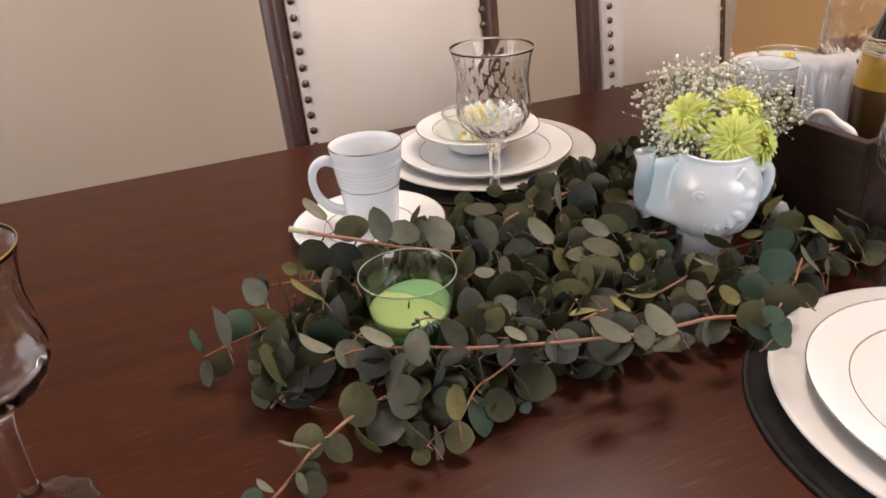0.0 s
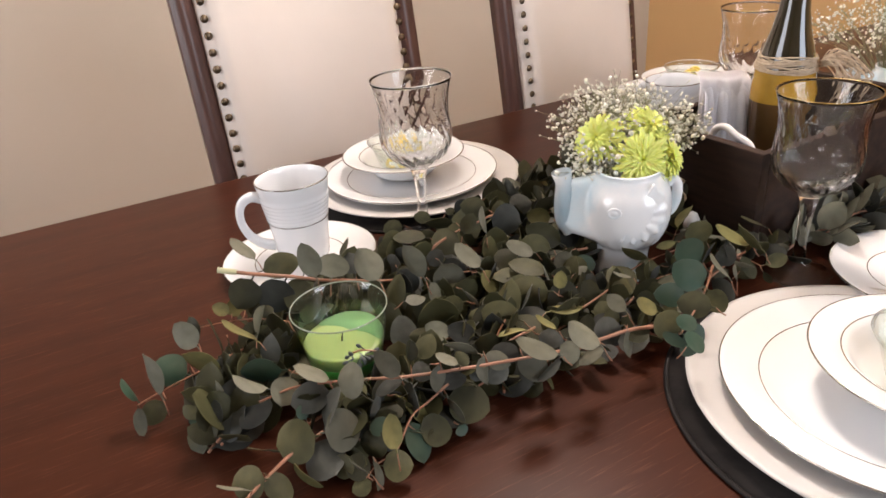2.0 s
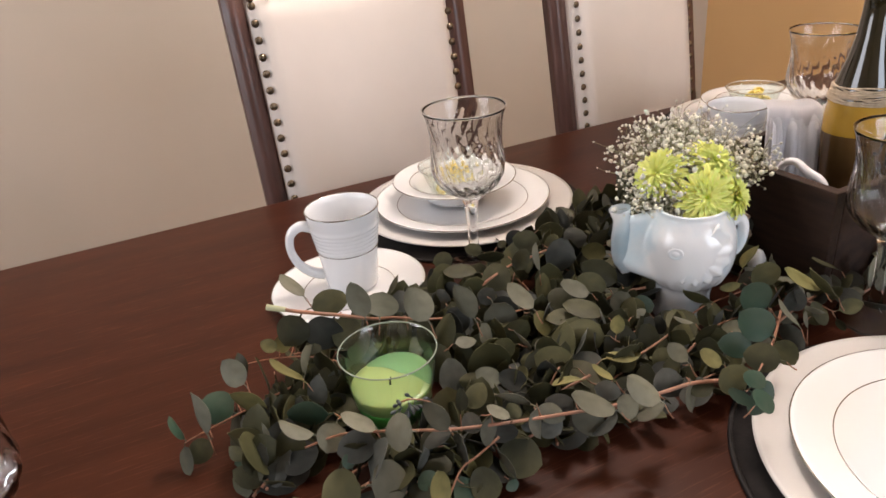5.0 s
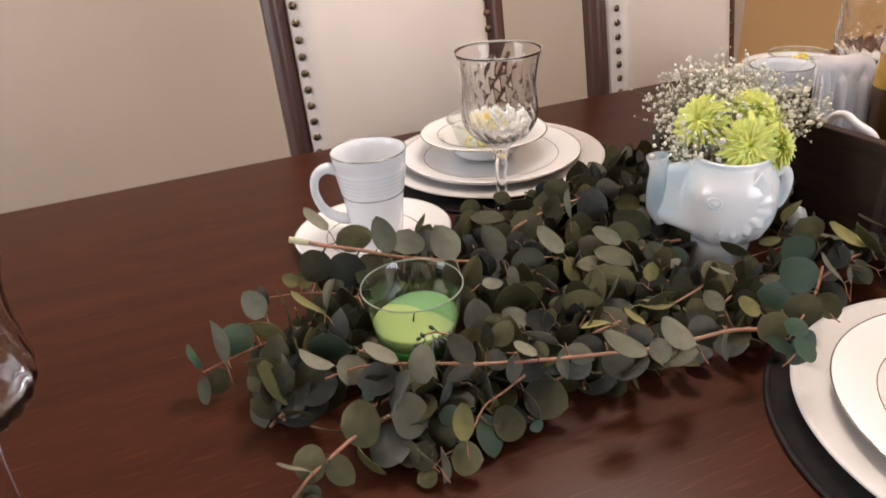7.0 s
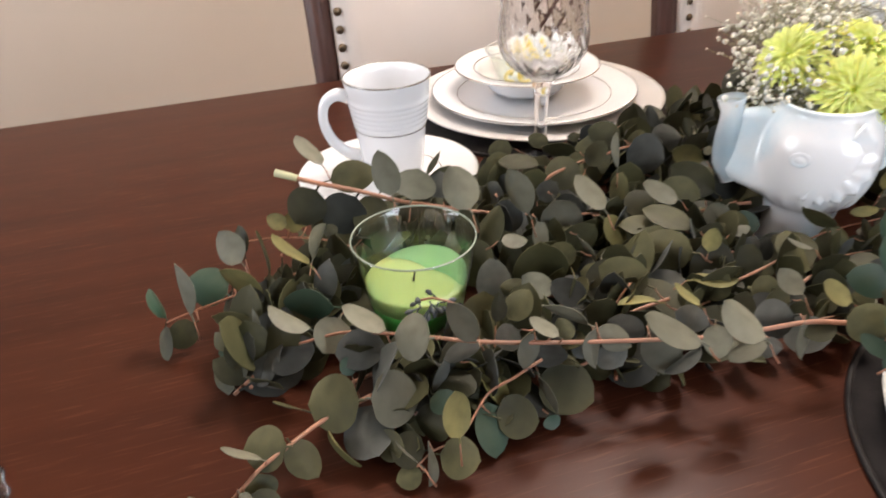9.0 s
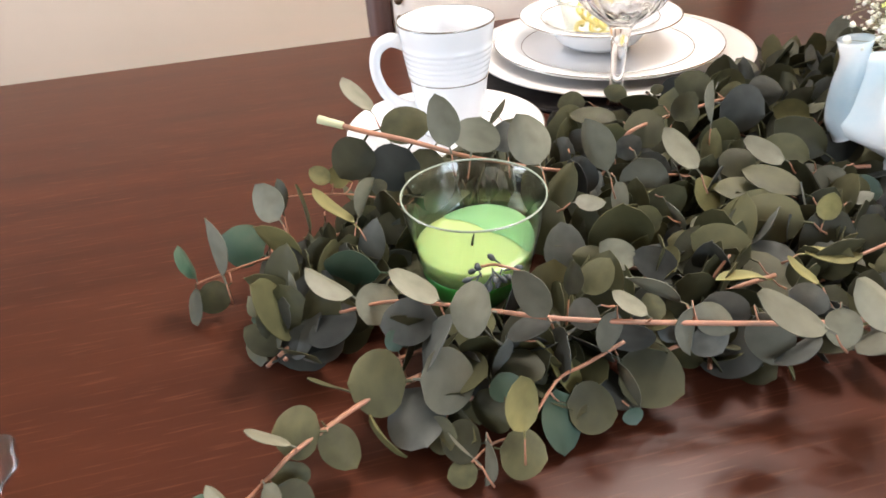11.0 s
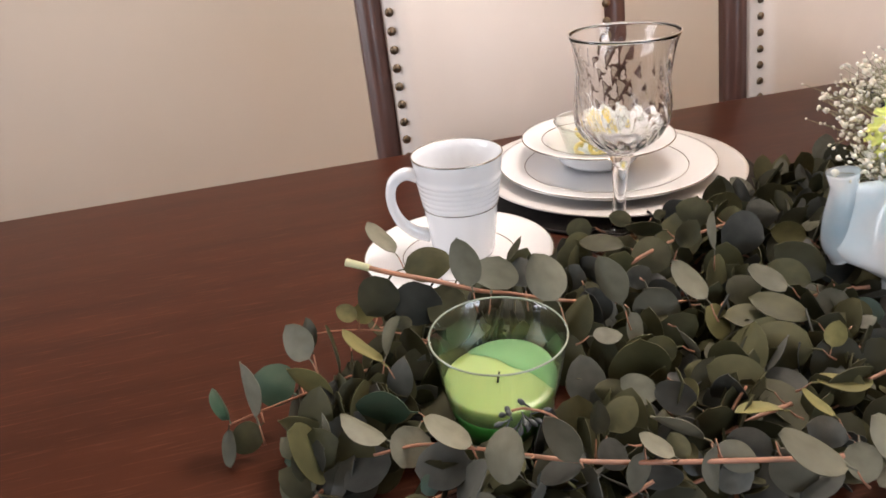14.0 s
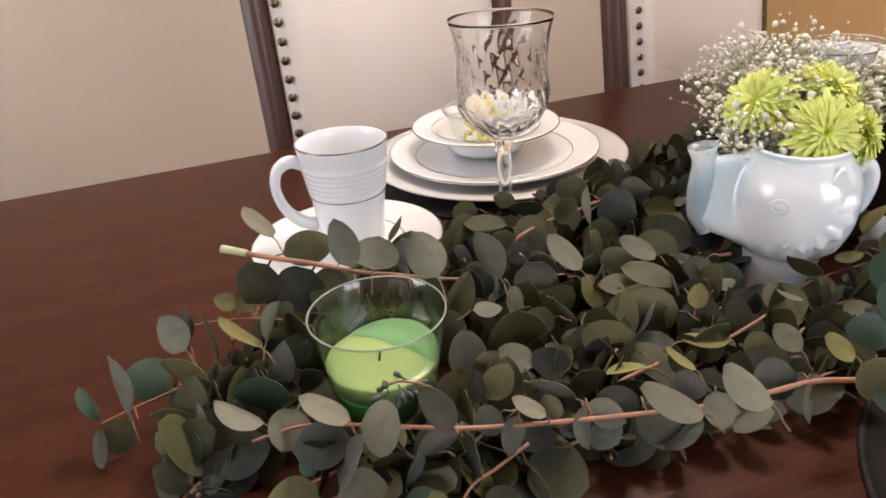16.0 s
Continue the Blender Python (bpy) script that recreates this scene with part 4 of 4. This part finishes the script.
# bud cluster on a thin twig in front of the candle
buds = thing("bud_sprig", -0.004, -0.060, Z + 0.046, "sprig of grey-blue eucalyptus buds by the candle", "branch")
buds.scale = (0.85, 0.85, 0.85)
part("twig", tube(smooth_path([(0.03, -0.014, -0.014), (0.018, -0.004, 0.022), (0.0, 0.0, 0.034), (-0.010, 0.002, 0.034)], 5), [0.0009] * 16, 5), STEM, buds)
bud_rnd = random.Random(3)
for k in range(13):
    d = Vector((bud_rnd.gauss(-0.5, 0.7), bud_rnd.gauss(-0.2, 0.7), bud_rnd.gauss(0.1, 0.7))).normalized()
    o = part("bud", lathe([(0, 0), (0.0005, 0.001), (0.0006, 0.006), (0.0018, 0.0085), (0.0016, 0.011), (0.0004, 0.0125), (0, 0.0128)], 7), LEAF_BUD, buds)
    o.matrix_basis = Matrix.Translation((-0.010 + 0.006 * (k % 3), 0.001, 0.033 - 0.002 * (k % 4))) @ d.to_track_quat("Z", "Y").to_matrix().to_4x4()


# ---- elephant teapot with flowers ----
def teapot(x, y, turn, label):
    """Glazed elephant teapot, facing -x: the raised trunk is the spout and grows out of the face, fan-shaped ears, scalloped collar, narrow foot."""
    t = thing("teapot", x, y, TABLE, label, "teapot", "elephant teapots", turn)
    outer = [(0, 0.004), (0.024, 0.004), (0.024, 0), (0.028, 0), (0.0285, 0.006), (0.0265, 0.022), (0.0285, 0.036), (0.0355, 0.044), (0.0410, 0.054), (0.0440, 0.067), (0.0446, 0.082), (0.0420, 0.097),
             (0.0370, 0.1080), (0.0335, 0.1140), (0.0335, 0.1180), (0.0320, 0.1192)]
    inner = [(0.0310, 0.1150), (0.034, 0.10), (0.037, 0.07), (0.026, 0.036), (0, 0.036)]
    knots = [(0.0, 0.050), (0.044, 0.050), (0.054, 0.062), (0.064, 0.0700), (0.090, 0.0705), (0.108, 0.068), (0.2, 0.068)]

    def between(z):
        for (z0, r0), (z1, r1) in zip(knots, knots[1:]):
            if z <= z1:
                return r0 + (r1 - r0) * (z - z0) / (z1 - z0)
        return knots[-1][1]

    def shape(a, z, k, r=0.044, skin=True):
        c = math.cos(a)
        rise = min(1, max(0, (z - 0.024) / 0.014))
        grow = 1 + rise * (0.05 if c > 0 else -0.08) * c * c
        if not skin:
            return grow
        # the trunk: a ridge that is broad at the mouth and narrows towards the spout
        da = abs(a - math.pi)
        low = min(1, max(0, (0.100 - z) / 0.055))
        spread = 0.15 + 0.42 * low ** 1.8
        fade = min(1, max(0, (z - 0.043) / 0.012)) * min(1, max(0, (0.1135 - z) / 0.008))
        reach = max(0.0, between(z) / r - grow) * (math.exp(-(da / spread) ** 2) if c < 0 else 0.0) * fade
        brow = 0.035 * math.exp(-((z - 0.092) / 0.010) ** 2) * math.exp(-((abs(math.sin(a)) - 0.8) / 0.3) ** 2)
        return grow + reach + brow + 0.025 * math.cos(18 * a) * math.exp(-((z - 0.046) / 0.005) ** 2)

    prof = [(v.x, v.z) for v in smooth_path([(r, 0, z) for r, z in outer], 4)]
    bm = lathe(prof + inner, 128, lambda a, z, k: shape(a, z, k, max(0.02, prof[k][0])) if k < len(prof) else shape(a, z, k, skin=False))
    part("body", bm, POT, t)
    path = smooth_path([(-0.052, 0, 0.056), (-0.0590, 0, 0.066), (-0.0615, 0, 0.084), (-0.0615, 0, 0.102), (-0.0640, 0, 0.1175)], 6)
    n = len(path)
    bm = tube(path, [0.0130 - 0.0045 * min(1, i / (n * 0.75)) + 0.0022 * max(0, (i - n + 5) / 4) for i in range(n)], 28, caps=False)
    bmesh.ops.solidify(bm, geom=bm.faces[:], thickness=0.0028)
    part("trunk_spout", bm, POT, t)
    for sy in (-1, 1):
        bm = bmesh.new()
        rows = []
        for i in range(13):
            q = i / 12
            row = []
            for j in range(49):
                u = j / 48
                a = radians(-112 + 168 * u)
                rr = q * (0.029 + 0.006 * u + 0.0020 * math.cos(7 * 2 * math.pi * u) * (1 - 0.7 * u) * q)
                xx, zz = 0.000 + rr * math.cos(a), 0.084 + rr * math.sin(a)
                side = max(0.10, 1 - (xx / 0.0480) ** 2) ** 0.5
                swell = 0.0445 * (1 - max(0, (zz - 0.085) / 0.11)) * (1 - max(0, (0.070 - zz) / 0.13))
                lift = 0.0100 * q ** 1.5 * (0.5 + 0.5 * u) + 0.0022 * math.cos(7 * 2 * math.pi * u) * q * q * (1 - 0.8 * u) - 0.003
                row.append(bm.verts.new((xx, sy * (swell * side + lift), zz)))
            rows.append(row)
        for a, b in zip(rows, rows[1:]):
            for j in range(48):
                bm.faces.new((a[j], a[j + 1], b[j + 1], b[j]))
        bmesh.ops.remove_doubles(bm, verts=bm.verts, dist=1e-5)
        bmesh.ops.recalc_face_normals(bm, faces=bm.faces)
        bmesh.ops.solidify(bm, geom=bm.faces[:], thickness=0.004)
        part("ear", bm, POT, t)
        eye = part("eye", lathe([(0.0054, 0), (0.0050, 0.0012), (0.0037, 0.0014), (0.0033, 0.0007), (0.0024, 0.0016), (0, 0.0025)], 20), POT, t)
        eye.matrix_basis = pose(-0.018, sy * 0.0410, 0.087, -90 * sy, 0, 0) @ pose(0, 0, 0, 0, -16, 0) @ Matrix.Diagonal((1.35, 1.1, 0.6, 1))
    hp = smooth_path([(0.040, 0, 0.098), (0.047, 0, 0.103), (0.052, 0, 0.096), (0.052, 0, 0.083), (0.048, 0, 0.071), (0.042, 0, 0.066)], 6)
    part("handle", tube(hp, 0.0055, 12), POT, t)
    return t


def mum(x, y, z, tilt, heading, size, seed):
    """A spider chrysanthemum, tilted from upright towards a heading: a button heart and rings of narrow petals, on a stalk."""
    r = random.Random(seed)
    f = thing("chrysanthemum", x, y, z, "lime green chrysanthemum in the teapot", "flower", "chrysanthemums")
    f.matrix_world = pose(x, y, z, 0, 0, heading) @ pose(0, 0, 0, tilt, 0, 0) @ pose(0, 0, 0, 0, 0, r.uniform(0, 360))
    me = None
    for k in range(190):
        q = k / 190
        if me is None:
            bm = bmesh.new()
            rows = []
            for i in range(6):
                t = i / 5
                w = 0.0018 * (0.5 + 0.9 * math.sin(math.pi * min(1, t * 0.85 + 0.1)))
                rows.append([bm.verts.new((0.002 + 0.0245 * t, s * w, 0.004 * math.sin(2.4 * t) - 0.004 * t * t + 0.0014 * abs(s))) for s in (-1, 0, 1)])
            for a, b in zip(rows, rows[1:]):
                for j in range(2):
                    bm.faces.new((a[j], b[j], b[j + 1], a[j + 1]))
            o = part("petal", bm, PETAL, f)
            me = o.data
        else:
            o = new("petal", me)
            o.parent = f
        s = size * (1.0 - 0.5 * q) * r.uniform(0.85, 1.12)
        o.matrix_basis = pose(0, 0, 0.002 + 0.006 * q, 0, 0, 137.5 * k + r.uniform(-8, 8)) @ pose(0, 0, 0, r.uniform(-12, 12), 4 - 52 * q + r.uniform(-8, 8), 0) @ Matrix.Diagonal((s * 1.04, s * 1.08, s, 1))
    part("heart", lathe([(0.006 * size, 0.004), (0.0062 * size, 0.008), (0.004 * size, 0.0105), (0, 0.0112)], 14), PETAL_HEART, f)
    part("stalk", tube([(0, 0, 0.003), (0, 0, -0.03)], 0.0016, 6), TWIG_GREEN, f)
    return f


def gypsophila(x, y, z, spread, height, count, seed, lean):
    """A cloud of tiny white florets on forked hair-thin stems."""
    r = random.Random(seed)
    g = thing("babys_breath", x, y, z, "bunch of tiny white baby's breath in the teapot", "flower", "baby's breath bunches")
    twigs, heads = bmesh.new(), []
    for k in range(count // 9):
        a = r.uniform(0, 2 * math.pi)
        q = math.sqrt(r.random())
        tip = Vector((spread * q * math.cos(a) + lean[0] * height, spread * q * math.sin(a) + lean[1] * height, height * r.uniform(0.55, 1.0) * (1.05 - 0.45 * q * q)))
        mid = tip * 0.55 + Vector((0, 0, height * 0.08))
        tube([(0, 0, 0), mid, tip], [0.0005, 0.0004, 0.0003], 4, twigs)
        for j in range(9):
            e = tip + Vector((r.gauss(0, 0.010), r.gauss(0, 0.010), r.gauss(0.002, 0.008)))
            tube([mid + (tip - mid) * r.uniform(0.5, 1), e], 0.0002, 3, twigs, caps=False)
            heads.append(e)
    tagged(part("stem_spray", twigs, TWIG_GREEN, g), kind="stuff")
    bm = bmesh.new()
    for e in heads:
        m = Matrix.Translation(e) @ Euler((r.uniform(0, 3), r.uniform(0, 3), r.uniform(0, 3))).to_matrix().to_4x4()
        s = r.choice((0.8, 1.0, 1.1, 1.7)) * r.uniform(0.0010, 0.0018)
        bmesh.ops.create_icosphere(bm, subdivisions=1, radius=s, matrix=m @ Matrix.Diagonal((1, 1, r.uniform(0.6, 1), 1)))
    for v in bm.verts:
        v.co += Vector((r.uniform(-1, 1), r.uniform(-1, 1), r.uniform(-1, 1))) * 0.0006
    tagged(part("blossom_spray", bm, BABY, g), kind="stuff")
    return g


teapot(0.320, 0.0145, -31, "pale blue-white glazed elephant teapot used as vase")
mum(0.314, 0.047, Z + 0.139, 55, -70, 1.0, 1)
mum(0.333, 0.008, Z + 0.124, 66, -36, 1.1, 2)
mum(0.361, 0.034, Z + 0.141, 38, 10, 1.1, 3)
mum(0.355, 0.003, Z + 0.121, 68, 25, 0.95, 4)
gypsophila(0.352, 0.055, Z + 0.090, 0.068, 0.092, 1000, 1, (0.16, 0.25))
gypsophila(0.316, 0.040, Z + 0.090, 0.028, 0.048, 380, 2, (-0.10, 0.0))
gypsophila(0.368, 0.030, Z + 0.090, 0.032, 0.070, 230, 9, (0.55, 0.05))
teapot(0.857, 0.06, -31, "pale blue-white glazed elephant teapot used as vase")
mum(0.905, 0.03, Z + 0.146, 55, -40, 1.2, 5)
mum(0.880, 0.06, Z + 0.150, 45, -70, 1.2, 6)
gypsophila(0.86, 0.08, Z + 0.085, 0.10, 0.135, 1000, 6, (0.05, 0.1))


# ---- wooden box with bottle, napkin and cup ----
crate = thing("wooden_box", 0.44, 0, TABLE, "dark stained open wooden box on the table", "box")
part("end_panel", box(0, 0.012, -0.050, 0.127, 0.004, 0.12, 0.0015), WOOD_BOX, crate, smooth=False)
part("end_panel", box(0.308, 0.32, -0.050, 0.127, 0.004, 0.12, 0.0015), WOOD_BOX, crate, smooth=False)
part("side_panel", box(0.0122, 0.3078, 0.115, 0.127, 0.004, 0.118, 0.0015), WOOD_BOX, crate, smooth=False)
part("side_panel", box(0.0122, 0.3078, -0.050, -0.038, 0.004, 0.118, 0.0015), WOOD_BOX, crate, smooth=False)
part("base", box(0, 0.32, -0.050, 0.127, 0, 0.0038), WOOD_BOX, crate, smooth=False)
rope = smooth_path([(0.016, 0.034, 0.095), (0.018, 0.028, 0.122), (0.018, 0.014, 0.130), (0.019, 0.000, 0.124), (0.020, -0.018, 0.117), (0.018, -0.028, 0.100)], 6)
part("rope_handle", tube(rope, 0.0038, 10), LINEN, crate, "white cotton rope handle")
knot = smooth_path([(-0.004, 0.045, 0.066), (-0.010, 0.047, 0.055), (-0.008, 0.038, 0.046), (-0.014, 0.046, 0.038), (-0.012, 0.050, 0.026), (-0.010, 0.040, 0.010)], 5)
part("rope_end", tube(knot, 0.0038, 8), JUTE, crate, "frayed jute rope end")
bead = tagged(part("egg_bead", lathe([(0, 0), (0.006, 0.002), (0.0095, 0.009), (0.0085, 0.018), (0.005, 0.025), (0, 0.0275)], 20), CHINA), "small white ceramic egg among the leaves", "ornament")
bead.location = (0.424, 0.016, TABLE + 0.0125)

bottle = thing("wine_bottle", 0.571, 0.033, TABLE + 0.004, "dark green wine bottle with a raffia bow", "bottle")
part("body", lathe([(0, 0.006), (0.026, 0.0), (0.0355, 0.003), (0.037, 0.01), (0.037, 0.13), (0.0365, 0.148), (0.034, 0.168), (0.029, 0.188), (0.0225, 0.208), (0.0175, 0.23), (0.015, 0.255), (0.0145, 0.28), (0.0157, 0.281), (0.0157, 0.29), (0.0145, 0.30), (0, 0.30)], 64), BOTTLE_GLASS, bottle)
# band over the dark glass, coloured as if lit through
part("lit_shoulder", lathe([(0.0373, 0.132), (0.0371, 0.1405), (0.0369, 0.148), (0.0346, 0.167)], 64), LIT_AMBER, bottle, "amber band painted where light passes the bottle shoulder")
part("filled_glass", lathe([(0.0372, 0.012), (0.0372, 0.06), (0.0372, 0.1318)], 64), BOTTLE_AMBER, bottle, "brown glass below the shoulder")
bm = bmesh.new()
for i in range(19):
    a = radians(-75 + 7 * i)
    bm.verts.new((0.0378 * math.cos(a), 0.0378 * math.sin(a), 0.025))
    bm.verts.new((0.0378 * math.cos(a), 0.0378 * math.sin(a), 0.112))
bm.verts.ensure_lookup_table()
for i in range(18):
    bm.faces.new((bm.verts[2 * i], bm.verts[2 * i + 2], bm.verts[2 * i + 3], bm.verts[2 * i + 1]))
part("paper_label", bm, LABEL_WHITE, bottle, "pale paper label")
bottle.scale = (0.92, 0.92, 1.0)
raf = random.Random(8)
for k in range(22):
    h, ph = 0.168 + 0.0006 * k + raf.uniform(-0.001, 0.001), raf.uniform(0, 6)
    rr = 0.0358 - 0.00022 * k + raf.uniform(0, 0.0012)
    pts = [(rr * math.cos(a), rr * math.sin(a), h + 0.0030 * math.sin(a + ph) + 0.0008 * math.sin(3 * a + 2 * ph)) for a in (2 * math.pi * i / 28 for i in range(29))]
    part("raffia_wrap", tube(pts, 0.0008, 5), JUTE, bottle)
for k in range(34):
    a0 = radians(-62)
    c = Vector((0.037 * math.cos(a0), 0.037 * math.sin(a0), 0.172 + raf.uniform(-0.004, 0.004)))
    a = radians(raf.choice((-100, -95, -20, -15, -30, -60)) + raf.uniform(-14, 14))
    ln = raf.uniform(0.025, 0.06)
    d = Vector((math.cos(a), math.sin(a), 0))
    drop = raf.uniform(0.01, 0.045)
    pts = smooth_path([c, c + d * ln * 0.45 + Vector((0, 0, raf.uniform(0.002, 0.014))), c + d * ln + Vector((0, 0, -0.4 * drop)), c + d * ln * raf.uniform(0.6, 1.1) + Vector((0, 0, -drop))], 5)
    part("raffia_strand", tube(pts, 0.0007, 5), JUTE, bottle)

# napkin: a folded stack that lies over a fold and hangs down in soft pleats
nap = thing("napkin", 0.530, 0.078, TABLE + 0.004, "folded white linen napkin hanging in pleats in the box", "napkin", turn=-38)
for k in range(3):
    bm = bmesh.new()
    g = []
    prof = smooth_path([(0, 0.050, 0.150 - 0.004 * k), (0, 0.022, 0.153 - 0.004 * k), (0, 0.004, 0.149 - 0.004 * k), (0, -0.004 - 0.002 * k, 0.125), (0, -0.014 - 0.003 * k, 0.07), (0, -0.024 - 0.004 * k, 0.006)], 5)
    for i in range(25):
        u = i / 24
        row = []
        for j, p in enumerate(prof):
            v = j / (len(prof) - 1)
            row.append(bm.verts.new((-0.027 + 0.054 * u * (1 + 0.12 * v) - 0.004 * v + 0.003 * k, p.y + 0.0035 * v * math.sin(17 * u + k * 2.1) + 0.002 * v * math.sin(31 * u), p.z + 0.001 * math.sin(9 * u + k))))
        g.append(row)
    for a, b in zip(g, g[1:]):
        for j in range(len(prof) - 1):
            bm.faces.new((a[j], b[j], b[j + 1], a[j + 1]))
    bmesh.ops.solidify(bm, geom=bm.faces[:], thickness=0.0012)
    part("fold", bm, LINEN, nap)
